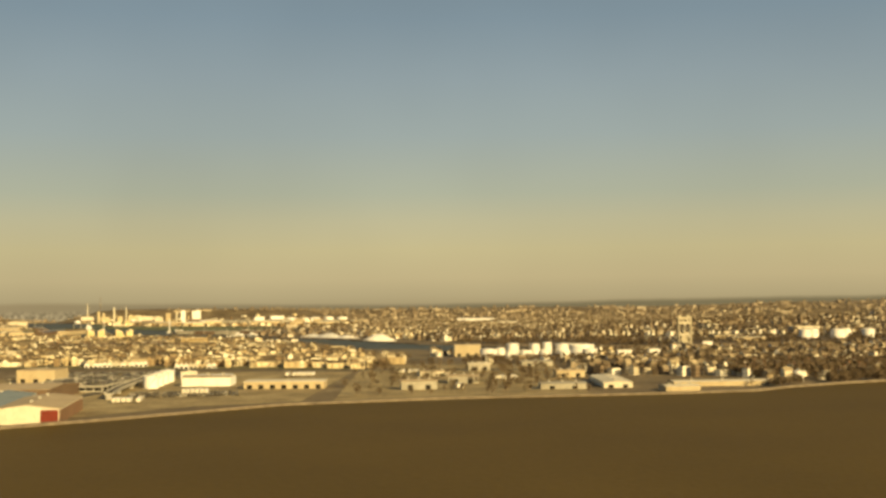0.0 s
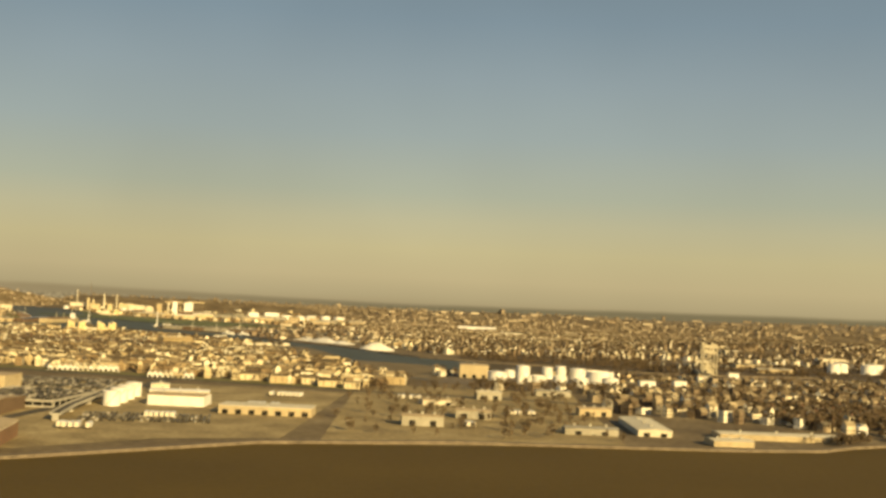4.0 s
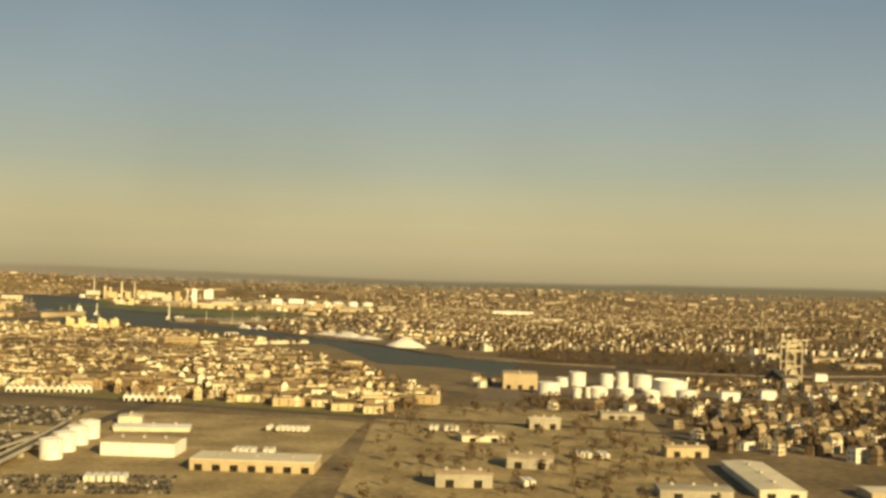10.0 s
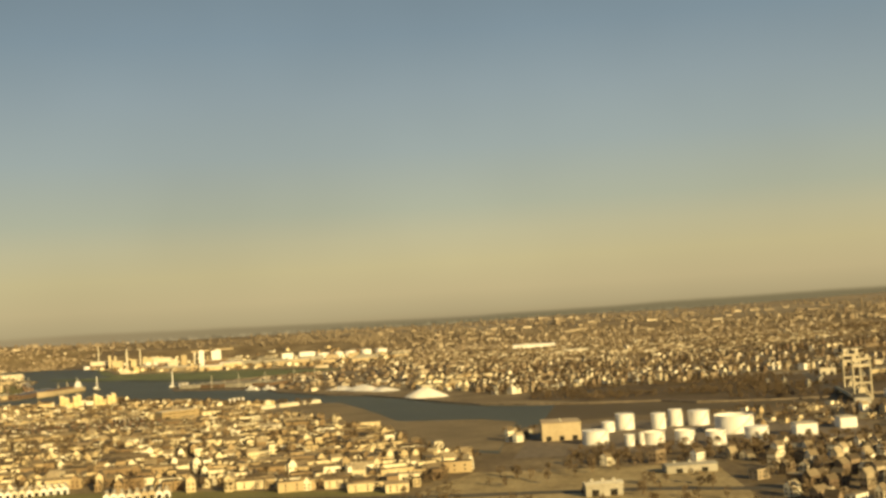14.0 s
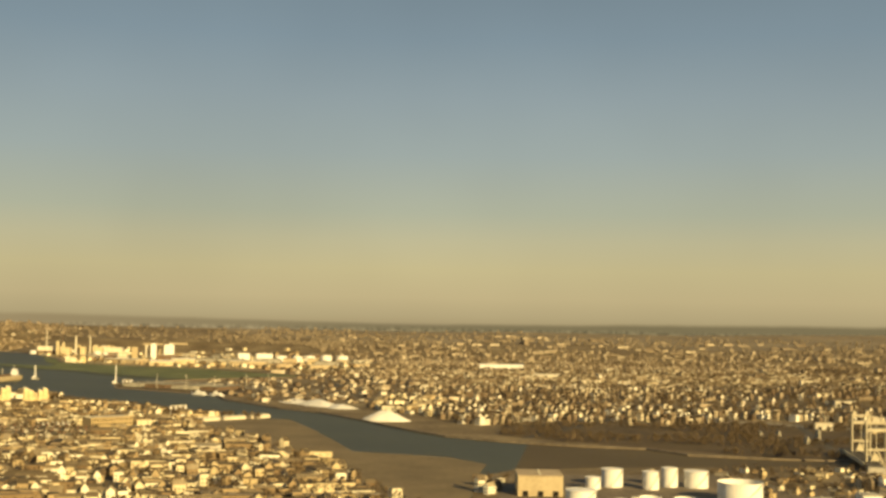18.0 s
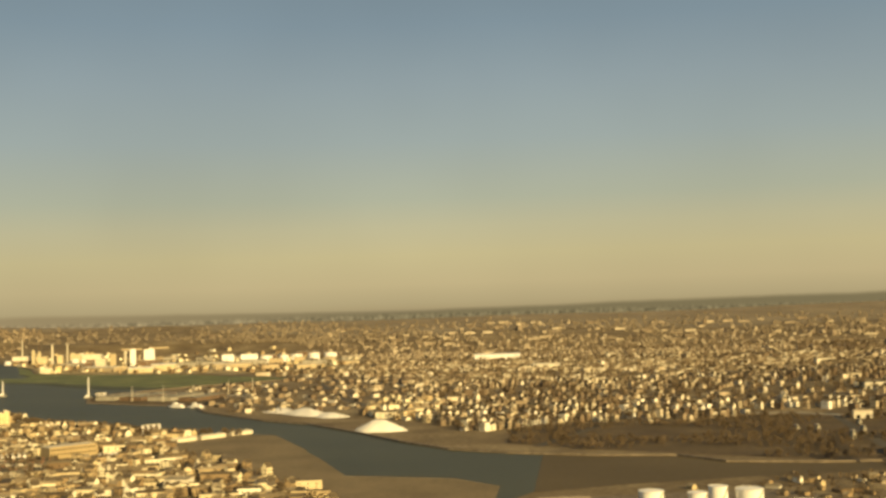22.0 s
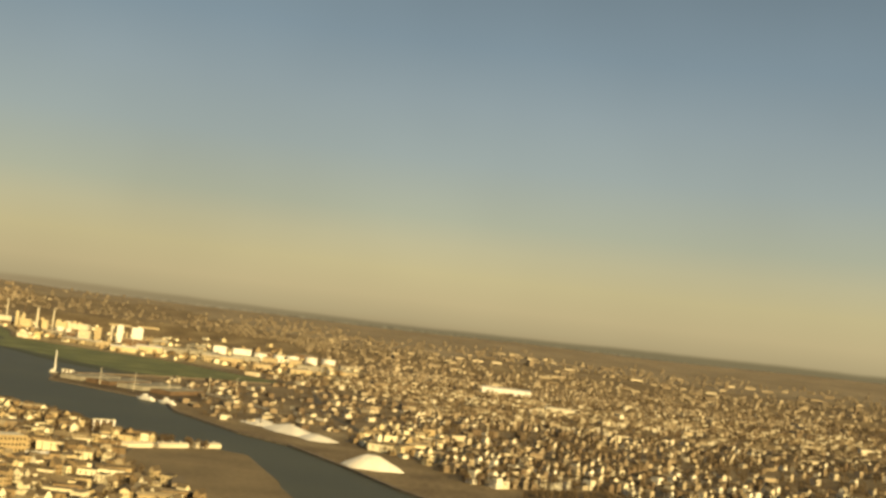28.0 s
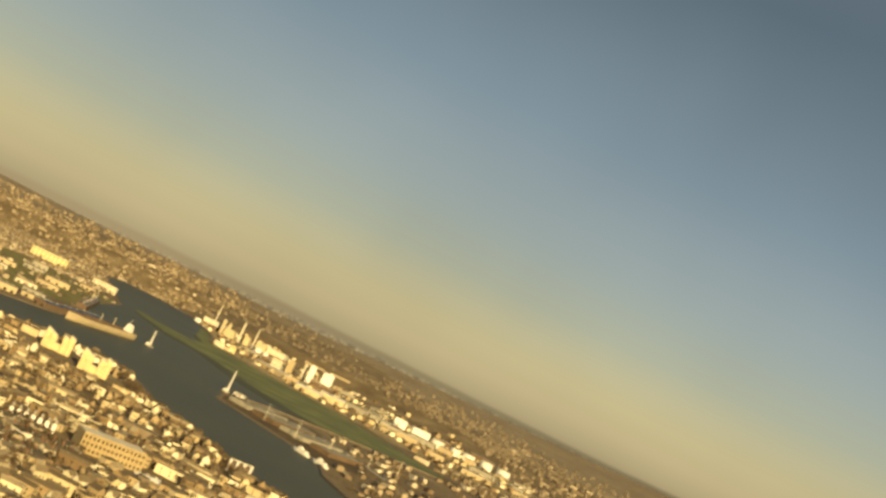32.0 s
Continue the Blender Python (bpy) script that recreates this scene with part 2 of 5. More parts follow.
M_WALLHAZE = surface("hazed_distant_wall", ((0.0, (0.15, 0.12, 0.085)), (0.5, (0.195, 0.158, 0.11)), (0.85, (0.26, 0.215, 0.155)), (1.0, (0.37, 0.315, 0.235))), 0.08, island=0.85)
M_WALLWARM = surface("hazed_tan_wall", ((0.0, (0.18, 0.138, 0.09)), (0.4, (0.25, 0.195, 0.13)), (0.75, (0.35, 0.28, 0.19)), (1.0, (0.52, 0.435, 0.31))), 0.08, island=0.85, quarter=1.0)
M_WALLPALE = surface("pale_house_wall", ((0.0, (0.13, 0.09, 0.058)), (0.3, (0.25, 0.19, 0.125)), (0.52, (0.46, 0.39, 0.275)), (0.7, (0.72, 0.66, 0.51)), (1.0, (0.86, 0.83, 0.73))), 0.08, island=0.85, quarter=1.3)
M_WALLDULL = surface("dull_house_wall", ((0.0, (0.14, 0.10, 0.067)), (0.3, (0.24, 0.185, 0.122)), (0.52, (0.39, 0.32, 0.225)), (0.72, (0.55, 0.485, 0.36)), (1.0, (0.72, 0.67, 0.55))), 0.08, island=0.85, quarter=1.3)
M_GREYROOF = surface("weathered_grey_roof", ((0.0, (0.14, 0.128, 0.098)), (0.5, (0.215, 0.197, 0.152)), (1.0, (0.33, 0.305, 0.24))), 0.05, fine=8)
# roofs of the far tiers, lifted in tone for the same painted haze
M_ROOFFAR = surface("hazed_roof", ((0.0, (0.12, 0.093, 0.062)), (0.6, (0.19, 0.15, 0.10)), (1.0, (0.30, 0.25, 0.17))), 0.08, island=0.8)
M_WALL1 = surface("clapboard_wall", ((0.0, (0.17, 0.12, 0.08)), (0.2, (0.30, 0.235, 0.155)), (0.4, (0.5, 0.43, 0.30)), (0.6, (0.74, 0.67, 0.51)), (1.0, (0.87, 0.83, 0.72))), 0.08, random=0.85)
M_ROOF1 = surface("shingle_roof", ((0.0, (0.04, 0.035, 0.028)), (0.5, (0.08, 0.068, 0.05)), (0.8, (0.13, 0.11, 0.08)), (1.0, (0.26, 0.225, 0.165))), 0.08, random=0.8)
M_WHITE = surface("white_paint", ((0.0, (0.66, 0.64, 0.58)), (1.0, (0.84, 0.83, 0.8))), 0.08, rough=0.5, bump=0.1)
M_TANKTOP = surface("tank_roof_paint", ((0.0, (0.3, 0.27, 0.2)), (1.0, (0.55, 0.5, 0.4))), 0.1, rough=0.6, bump=0.1)
M_TAN = surface("tan_cladding", ((0.0, (0.36, 0.29, 0.18)), (1.0, (0.52, 0.43, 0.28))), 0.06, bump=0.15)
M_TANROOF = surface("tan_roof", ((0.0, (0.34, 0.26, 0.17)), (1.0, (0.5, 0.4, 0.26))), 0.06, bump=0.15)
M_BLUEROOF = surface("blue_grey_roof", ((0.0, (0.16, 0.2, 0.22)), (1.0, (0.25, 0.29, 0.3))), 0.06, bump=0.15)
M_RED = surface("red_door", ((0.0, (0.13, 0.022, 0.014)), (1.0, (0.2, 0.035, 0.02))), 0.2)
M_MILL = surface("tan_brick", ((0.0, (0.4, 0.315, 0.195)), (1.0, (0.54, 0.445, 0.29))), 0.06, bump=0.2)
M_YELLOW = surface("yellow_brick", ((0.0, (0.58, 0.465, 0.24)), (1.0, (0.76, 0.635, 0.37))), 0.06, bump=0.2)
M_OCHRE = surface("ochre_brick", ((0.0, (0.34, 0.255, 0.135)), (1.0, (0.47, 0.37, 0.21))), 0.06, bump=0.2)
M_CREAM = surface("cream_cladding", ((0.0, (0.44, 0.365, 0.22)), (1.0, (0.64, 0.555, 0.37))), 0.06, bump=0.15)
M_SHADED = surface("curtained_window", ((0.0, (0.3, 0.23, 0.12)), (1.0, (0.42, 0.33, 0.18))), 0.3, rough=0.3, bump=0.0)
M_DARK = surface("dark_opening", ((0.0, (0.015, 0.014, 0.012)), (1.0, (0.035, 0.03, 0.025))), 0.3, rough=0.25, bump=0.0)
M_STEEL = surface("bridge_steel", ((0.0, (0.35, 0.305, 0.21)), (1.0, (0.52, 0.465, 0.345))), 0.1, rough=0.6, bump=0.1)
M_RUST = surface("rusty_hull", ((0.0, (0.10, 0.066, 0.043)), (1.0, (0.18, 0.122, 0.078))), 0.08)
M_BRICK = surface("red_brick", ((0.0, (0.2, 0.09, 0.055)), (1.0, (0.32, 0.17, 0.1))), 0.1)
M_PALE = surface("pale_cladding", ((0.0, (0.5, 0.45, 0.34)), (1.0, (0.7, 0.65, 0.52))), 0.08, bump=0.1)
M_CAR = surface("car_paint", ((0.0, (0.025, 0.022, 0.018)), (0.5, (0.06, 0.053, 0.042)), (0.8, (0.17, 0.15, 0.115)), (1.0, (0.55, 0.51, 0.43))), 0.5, rough=0.35, island=0.95, bump=0)


# ---- mesh helpers ----
def mesh(name, verts, faces, mats, index=None, smooth=False):
    me = bpy.data.meshes.new(name)
    me.from_pydata([tuple(v) for v in verts], [], [tuple(f) for f in faces])
    for m in mats:
        me.materials.append(m)
    if index is not None:
        me.polygons.foreach_set("material_index", np.asarray(index, dtype=np.int32))
    if smooth:
        me.polygons.foreach_set("use_smooth", [True] * len(me.polygons))
    me.update()
    return me


def part(name, bm, material, parent, label="", at=None):
    """Links a bmesh, or a mesh already made, as one object under a thing or under a part."""
    if isinstance(bm, bmesh.types.BMesh):
        me = bpy.data.meshes.new(name)
        bm.to_mesh(me)
        bm.free()
        me.materials.append(material)
    else:
        me = bm
    ob = new(name, me)
    ob.parent = parent
    if at is not None:
        ob.matrix_basis = at
    return tagged(ob, label=label)


def box(x0, y0, z0, x1, y1, z1, bevel=0.0):
    bm = bmesh.new()
    bmesh.ops.create_cube(bm, size=1.0, matrix=Matrix.LocRotScale(((x0 + x1) / 2, (y0 + y1) / 2, (z0 + z1) / 2), None, (abs(x1 - x0), abs(y1 - y0), abs(z1 - z0))))
    if bevel:
        bmesh.ops.bevel(bm, geom=bm.edges[:], offset=bevel, segments=1, affect="EDGES")
    return bm


def drum(x, y, z0, z1, r0, r1=None, sides=24, top=True):
    bm = bmesh.new()
    bmesh.ops.create_cone(bm, cap_ends=top, segments=sides, radius1=r0, radius2=r0 if r1 is None else r1, depth=z1 - z0, matrix=Matrix.Translation((x, y, (z0 + z1) / 2)))
    return bm


def gable(w, d, h, rise, over=0.4):
    """A pitched roof over a plan w by d, its ridge along d, as a closed slab."""
    bm = bmesh.new()
    a, b, t = w / 2 + over, d / 2 + over, 0.25
    lo = h - over * rise / (w / 2)
    v = [bm.verts.new(p) for s in (-b, b) for p in ((-a, s, lo), (0, s, h + rise), (a, s, lo), (a, s, lo - t), (0, s, h + rise - t), (-a, s, lo - t))]
    for i in range(6):
        j = (i + 1) % 6
        bm.faces.new((v[i], v[j], v[6 + j], v[6 + i]))
    bm.faces.new(v[5::-1])
    bm.faces.new(v[6:])
    return bm


def thing(name, x, y, z, turn, label, category, group="", kind=""):
    ob = new(name)
    ob.matrix_basis = pose(x, y, z, 0, 0, turn)
    return tagged(ob, label=label, category=category, group=group, kind=kind)


def inside(px, py, poly):
    """Which of the points lie in the polygon."""
    px, py = np.asarray(px, float), np.asarray(py, float)
    c = np.zeros(px.shape, bool)
    for (xa, ya), (xb, yb) in zip(poly, poly[1:] + poly[:1]):
        c ^= ((ya > py) != (yb > py)) & (px < (xb - xa) * (py - ya) / (yb - ya + 1e-9) + xa)
    return c


# ---- plan of land and water ----
SEA = [(-5200, -1400), (5200, -1400), (5200, 1650), (1500, 1400), (700, 1180), (410, 1072), (330, 1030), (272, 990), (240, 958), (180, 940), (120, 930), (0, 915), (-120, 870), (-218, 772), (-272, 722), (-420, 665), (-900, 600), (-5200, 500)]
# the river's outline: its near west bank, the far inlet and works quay, then the pier and the side creek back to the start
WEST_BANK = [(-30, 1520), (-70, 1560), (-112, 1680), (-154, 1815), (-200, 2080), (-250, 2240), (-330, 2278), (-400, 2300), (-470, 2390), (-590, 2480), (-640, 2570), (-690, 2615), (-745, 2625), (-830, 2535), (-1000, 2450), (-1500, 2280), (-3000, 2100), (-3000, 2350)]
INLET = [(-1500, 2560), (-985, 2735), (-952, 2850), (-930, 3060), (-955, 3125), (-1060, 3160), (-1150, 3420), (-1250, 3750), (-1450, 4100), (-1760, 4690), (-1785, 4875), (-1640, 4850), (-1490, 4740), (-1330, 4480), (-1190, 4200), (-1110, 3980), (-1060, 3925), (-960, 3860), (-850, 3800), (-700, 3740), (-380, 3440), (-340, 3390), (-490, 3260)]
EAST_BANK = [(-560, 3190), (-640, 3080), (-674, 3010), (-674, 2950), (-645, 2850), (-500, 2748), (-437, 2700), (-400, 2590), (-290, 2425), (-224, 2360), (-157, 2240), (-99, 2125), (-48, 2045), (10, 2000), (90, 1962), (161, 1945), (194, 1892), (270, 1870), (345, 1864), (540, 1945), (1100, 2180), (1100, 2110), (545, 1890), (345, 1822), (190, 1800), (100, 1782), (14, 1755), (-20, 1700)]
CREEK = WEST_BANK + INLET + EAST_BANK
SHALLOWS = [(-1330, 4480), (-1190, 4200), (-1110, 3980), (-1060, 3925), (-960, 3860), (-850, 3800), (-700, 3740), (-390, 3435), (-355, 3393), (-495, 3275), (-560, 3205), (-640, 3240), (-720, 3300), (-801, 3380), (-880, 3470), (-945, 3540),
            (-1030, 3570), (-1130, 3670), (-1235, 3790), (-1245, 3840), (-1140, 3770), (-1060, 3745), (-1075, 3850), (-1150, 3980), (-1220, 4180)]
SHEET = [SEA, CREEK]


def height(x, y):
    """The ground's height: flat by the water, low hills to the right, and a long rise at the far side of the town."""
    x, y = np.asarray(x, float), np.asarray(y, float)
    r = np.hypot(x, y - 600)
    a, c = np.clip((-x - 500) / 500, 0, 1), np.clip((-x - 1350) / 250, 0, 1)
    low = np.clip((r - 3950 - 330 * a - 380 * c) / (450 - 170 * a), 0, 1)
    rise = low * low * (3 - 2 * low) * (38 + 17 * a + 3 * np.sin(x / 410 + 1.3) + 2 * np.sin(x / 173)) + np.clip(r - 4400 - 330 * a - 100 * c, 0, 1500) * (0.066 + 0.004 * a)
    hill = 26 * np.exp(-((x - 1150) / 420) ** 2 - ((y - 3000) / 520) ** 2) + 16 * np.exp(-((x - 620) / 240) ** 2 - ((y - 2650) / 300) ** 2)
    wet = np.clip((y - 2300) / 300, 0, 1)
    return rise * np.clip((y + 1500) / 1500, 0.15, 1) + hill * wet


def build_ground():
    xs, ys = np.arange(-6480, 6481, 80.0), np.arange(-1400, 7041, 80.0)
    gx, gy = np.meshgrid(xs, ys)
    gz = height(gx, gy)
    nx, ny = len(xs), len(ys)
    k = np.arange((ny - 1) * (nx - 1))
    a = (k // (nx - 1)) * nx + k % (nx - 1)
    faces = np.stack([a, a + 1, a + nx + 1, a + nx], 1)
    fx, fy = gx.ravel()[a], gy.ravel()[a]
    # past this radius the ground takes the haze-paled slope colour
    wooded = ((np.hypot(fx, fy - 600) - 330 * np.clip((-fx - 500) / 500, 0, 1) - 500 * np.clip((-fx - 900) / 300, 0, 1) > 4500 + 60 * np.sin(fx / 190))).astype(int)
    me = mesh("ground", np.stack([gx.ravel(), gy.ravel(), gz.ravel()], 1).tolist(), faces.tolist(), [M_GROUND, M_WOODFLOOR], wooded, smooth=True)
    tagged(new("ground", me), label="brown winter ground of streets, yards and wooded hills", category="ground", kind="structure")


def flat(name, poly, z, material, label, category, kind="structure"):
    """A flat sheet with the outline poly."""
    bm = bmesh.new()
    f = bm.faces.new([bm.verts.new((x, y, z)) for x, y in poly])
    if f.normal.z < 0 or f.calc_area() == 0:
        f.normal_flip()
    bm.normal_update()
    if bm.faces[:][0].normal.z < 0:
        bmesh.ops.reverse_faces(bm, faces=bm.faces[:])
    bmesh.ops.triangulate(bm, faces=bm.faces[:])
    me = bpy.data.meshes.new(name)
    bm.to_mesh(me)
    bm.free()
    me.materials.append(material)
    return tagged(new(name, me), label=label, category=category, kind=kind)


build_ground()
flat("water", SEA, 0.10, M_SEA, "dark brown rippled harbour water", "water")
flat("water", CREEK, 0.10, M_WATER, "dull grey-green river and creek water", "water")
# separate sheet over the creek arm, coloured for its browner reflection
flat("water", [(14, 1755), (100, 1782), (190, 1800), (345, 1822), (545, 1890), (1100, 2110), (1100, 2180), (540, 1945), (345, 1864), (270, 1870), (194, 1892), (161, 1945), (90, 1962), (40, 1985)], 0.16, M_CREEKTONE, "side creek water with its brown reflection put into the colour", "water")
flat("water", [(x - 26 - 0.12 * (x + 800), y - 52) if k > 9 else (x, y) for k, (x, y) in enumerate(SHALLOWS)], 0.17, M_MURKY, "dull green water shelving towards the shallows", "water")
flat("water", SHALLOWS, 0.22, M_SHALLOW, "greenish shallow water by the far bank", "water")


def ribbon(name, line, width, z, thick, material, label, category, kind="structure"):
    """A raised strip along a line: a bank, a kerb or a road."""
    pts = [Vector((x, y, 0)) for x, y in line]
    verts, faces = [], []
    for i, p in enumerate(pts):
        d = (pts[min(i + 1, len(pts) - 1)] - pts[max(i - 1, 0)]).normalized()
        s = Vector((-d.y, d.x, 0)) * width / 2
        for q, h in ((p - s, z), (p - s * 0.8, z + thick), (p + s * 0.8, z + thick), (p + s, z)):
            verts.append((q.x, q.y, h))
    for i in range(len(pts) - 1):
        for k in range(3):
            a = 4 * i + k
            faces.append((a, a + 4, a + 5, a + 1))
    return tagged(new(name, mesh(name, verts, faces, [material])), label=label, category=category, kind=kind)


ribbon("bank", SEA[2:-1], 7, 0.0, 1.8, M_BANK, "rough stone bank along the harbour", "bank")
ribbon("bank", CREEK[7:16], 6, 0.0, 1.8, M_BANK, "rough stone bank along the creek", "bank")
ribbon("bank", CREEK[18:61], 6, 0.0, 1.8, M_BANK, "rough stone bank along the river", "bank")

# ---- districts of houses ----
MARSH = [(12, 2085), (90, 2015), (180, 1950), (270, 1895), (345, 1880), (545, 1955), (800, 2065), (800, 2255), (470, 2300), (345, 2322), (210, 2240), (100, 2270), (20, 2225)]
# plots kept free of the scattered houses: works, yards, sheds and the like
BANK_FLATS = [(-156, 1790), (-222, 1918), (-284, 2012), (-372, 2165), (-330, 2276), (-250, 2240), (-196, 2080), (-149, 1815)]
NEAR_PLOTS = [
    [(-470, 700), (-100, 800), (-90, 1290), (-250, 1345), (-470, 1390)],
    [(-60, 1400), (60, 1420), (290, 1470), (310, 1640), (200, 1790), (20, 1740), (0, 1650)],
    [(110, 920), (280, 950), (300, 1040), (270, 1130), (110, 1180), (60, 1050)],
    [(-660, 2900), (-440, 2690), (-300, 2440), (-180, 2500), (-120, 2800), (-140, 3300), (-340, 3395), (-480, 3262), (-600, 3100)],
    [(-310, 2430), (-60, 2060), (0, 2120), (-60, 2300), (-200, 2520), (-290, 2640)],
    [(-1500, 4740), (-1330, 4480), (-1190, 4200), (-1110, 3980), (-1060, 3925), (-850, 3800), (-700, 3740), (-300, 3600), (-250, 4300), (-560, 4900), (-1700, 5000)],
]
RIVER_PLOTS = [
    [(-770, 2410), (-590, 2380), (-590, 2510), (-770, 2560)],
    [(-425, 2282), (-400, 2274), (-388, 2300), (-415, 2310)],
    [(-515, 2022), (-440, 2012), (-372, 2030), (-372, 2100), (-412, 2108), (-470, 2070), (-515, 2050)],
    [(300, 1740), (400, 1740), (400, 2010), (310, 2010)],
    [(-990, 2740), (-890, 2820), (-870, 3130), (-1030, 3160), (-1250, 3800), (-1550, 3800), (-1450, 3000)],
    [(20, 3950), (160, 3950), (160, 4060), (20, 4060)], [(130, 3440), (215, 3440), (215, 3530), (130, 3530)],
    [(590, 2110), (800, 2110), (800, 2260), (590, 2260)],
]
EDGE_PLOTS = [
    [(-900, 990), (-900, 1482), (-450, 1444), (-240, 1390), (-95, 1335), (-95, 990)],
    [(180, 2345), (720, 2270), (730, 2300), (190, 2378)], [(296, 1035), (324, 1035), (324, 1100), (296, 1100)],
    [(-90, 860), (140, 930), (130, 1400), (-60, 1420), (-100, 1300)],
    [(240, 958), (272, 990), (330, 1030), (410, 1072), (700, 1180), (690, 1215), (400, 1105), (320, 1062), (262, 1020)],
    [(14, 1755), (100, 1640), (345, 1700), (345, 1822), (190, 1800)], [(345, 1700), (700, 1830), (1100, 2040), (1100, 2110), (545, 1890), (345, 1822)],
    [(-428, 1392), (-340, 1422), (-345, 1448), (-432, 1418)], [(-312, 1352), (-255, 1362), (-258, 1392), (-316, 1384)],
    [(-70, 2050), (60, 2010), (70, 2110), (20, 2225), (-40, 2200)],
    BANK_FLATS,
]
FREE = NEAR_PLOTS + RIVER_PLOTS + EDGE_PLOTS + [MARSH]


flat("ground", [(-30, 1540), (-72, 1565), (-112, 1680), (-154, 1815), (-200, 2080), (-176, 2010), (-140, 1878), (-95, 1862), (-45, 1842), (-10, 1790), (-20, 1700)], 0.2, M_MUD, "bare brown mud flats along the near bank of the creek", "ground")
flat("ground", BANK_FLATS, 0.24, M_MUD, "bare tan flats between the houses and the river", "ground")
flat("ground", MARSH, 0.14, M_MARSH, "dark brown flats along the creek", "ground")


def free(x, y):
    ok = np.ones(np.shape(x), bool)
    for poly in SHEET + FREE:
        ok &= ~inside(x, y, poly)
    for (xa, ya), (xb, yb) in zip(CREEK, CREEK[1:]):
        dx, dy = xb - xa, yb - ya
        s = np.clip(((x - xa) * dx + (y - ya) * dy) / (dx * dx + dy * dy), 0, 1)
        ok &= np.hypot(x - xa - s * dx, y - ya - s * dy) > np.where(x > -60, 34, 12)
    return ok


def parkland(x, y):
    """Where bare trees outweigh houses: long bands across the slopes, and loose patches."""
    return 0.85 * np.sin(y / 92 + 0.9 * np.sin(x / 270) + x / 900) + 0.6 * np.sin(x / 131 + 0.5) * np.sin(y / 173) + 0.35 * np.sin(x / 57 + y / 83) - 1.7 * np.exp(-((x - 0.12 * (y - 4050) - 1080) / 130) ** 2 - ((y - 4050) / 360) ** 2)


def in_land(x, y):
    """The wedge of land that the flight looks over, and a margin round it."""
    left = np.minimum(-0.5 * y - 120, -150 - (y - 1200) * 0.86)
    return (x > left) & (x < 0.5 * y + 150) & (np.hypot(x, y - 600) < 5650) & (y > 1000)


def plots(rng, poly, angle, street, pitch, skip):
    """Places of houses in rows along the streets of a district: x, y, turn."""
    xs, ys = [p[0] for p in poly], [p[1] for p in poly]
    mid, reach = ((min(xs) + max(xs)) / 2, (min(ys) + max(ys)) / 2), math.hypot(max(xs) - min(xs), max(ys) - min(ys)) / 2
    n, c, s = int(reach // street) + 1, math.cos(radians(angle)), math.sin(radians(angle))
    out = []
    for i in range(-n, n + 1):
        for side in (-0.26, 0.26):
            u = np.arange(-reach, reach, pitch)
            u = u + rng.uniform(-0.18, 0.18, len(u)) * pitch
            v = (i + side) * street + rng.uniform(-2.0, 2.0, len(u))
            shift = rng.uniform(0, pitch * 11)
            keep = (rng.random(len(u)) > skip) & (np.mod(u + shift, pitch * 11) > 10)
            out.append(np.stack([mid[0] + c * u - s * v, mid[1] + s * u + c * v, np.full(len(u), angle + (180 if side > 0 else 0))], 1)[keep])
    out = np.concatenate(out)
    px, pr = out[:, 0], np.hypot(out[:, 0], out[:, 1] - 600)
    pr = pr - 190 * np.clip((-px - 300) / 500, 0, 1) - 520 * np.clip((-px - 1200) / 250, 0, 1)
    gone = np.interp(pr, [3700, 4200, 4600, 4950, 5150], [0, 0.2, 0.5, 0.85, 1.0])
    thin = rng.random(len(out)) > gone
    far_out = np.hypot(out[:, 0], out[:, 1]) > 1700
    thin &= ~(far_out & (parkland(out[:, 0], out[:, 1]) < -0.35) & (rng.random(len(out)) < np.where(out[:, 0] < -60, 0.45, 0.8)))
    return out[thin & inside(out[:, 0], out[:, 1], poly) & free(out[:, 0], out[:, 1]) & in_land(out[:, 0], out[:, 1])]


NEAR_DISTRICTS = [
    # outline, street angle, street spacing, plot pitch, share left empty
    ([(-3000, 1000), (-60, 1000), (-60, 1690), (-400, 1740), (-3000, 1760)], 12, 30, 9.0, 0.2),
    ([(-3000, 1760), (-400, 1740), (-60, 1690), (-60, 1900), (-170, 2130), (-600, 2200), (-3000, 2200)], -24, 31, 9.0, 0.22),
    ([(-170, 2130), (-250, 2350), (-600, 2650), (-3000, 2700), (-3000, 2200), (-600, 2200)], 22, 31, 9.2, 0.2),
    ([(-60, 1000), (420, 1000), (1700, 1200), (1700, 2250), (330, 1840), (-60, 1750)], -52, 44, 11.5, 0.30),
    ([(-330, 2200), (0, 2000), (350, 1850), (1200, 2100), (1200, 3000), (-420, 3000)], 38, 46, 11.5, 0.28),
]
FAR_DISTRICTS = [
    ([(1200, 1900), (3200, 1900), (3200, 3500), (1200, 3500)], -20, 48, 12.0, 0.32),
    ([(-420, 3000), (1200, 3000), (1200, 3800), (-420, 3800)], 68, 50, 12.5, 0.34),
    ([(-420, 3800), (3200, 3500), (3200, 7200), (-420, 7200)], -33, 56, 15.0, 0.45),
    ([(-3500, 2600), (-900, 2700), (-1200, 3700), (-3500, 3900)], 25, 52, 14.0, 0.35),
    ([(-3600, 3900), (-1300, 3700), (-1500, 4300), (-420, 4000), (-420, 7500), (-4500, 7500), (-4500, 3900)], -12, 48, 14.0, 0.28),
]
DISTRICTS = NEAR_DISTRICTS + FAR_DISTRICTS
rng = np.random.default_rng(7)
PLOTS = np.concatenate([plots(rng, *d) for d in DISTRICTS])


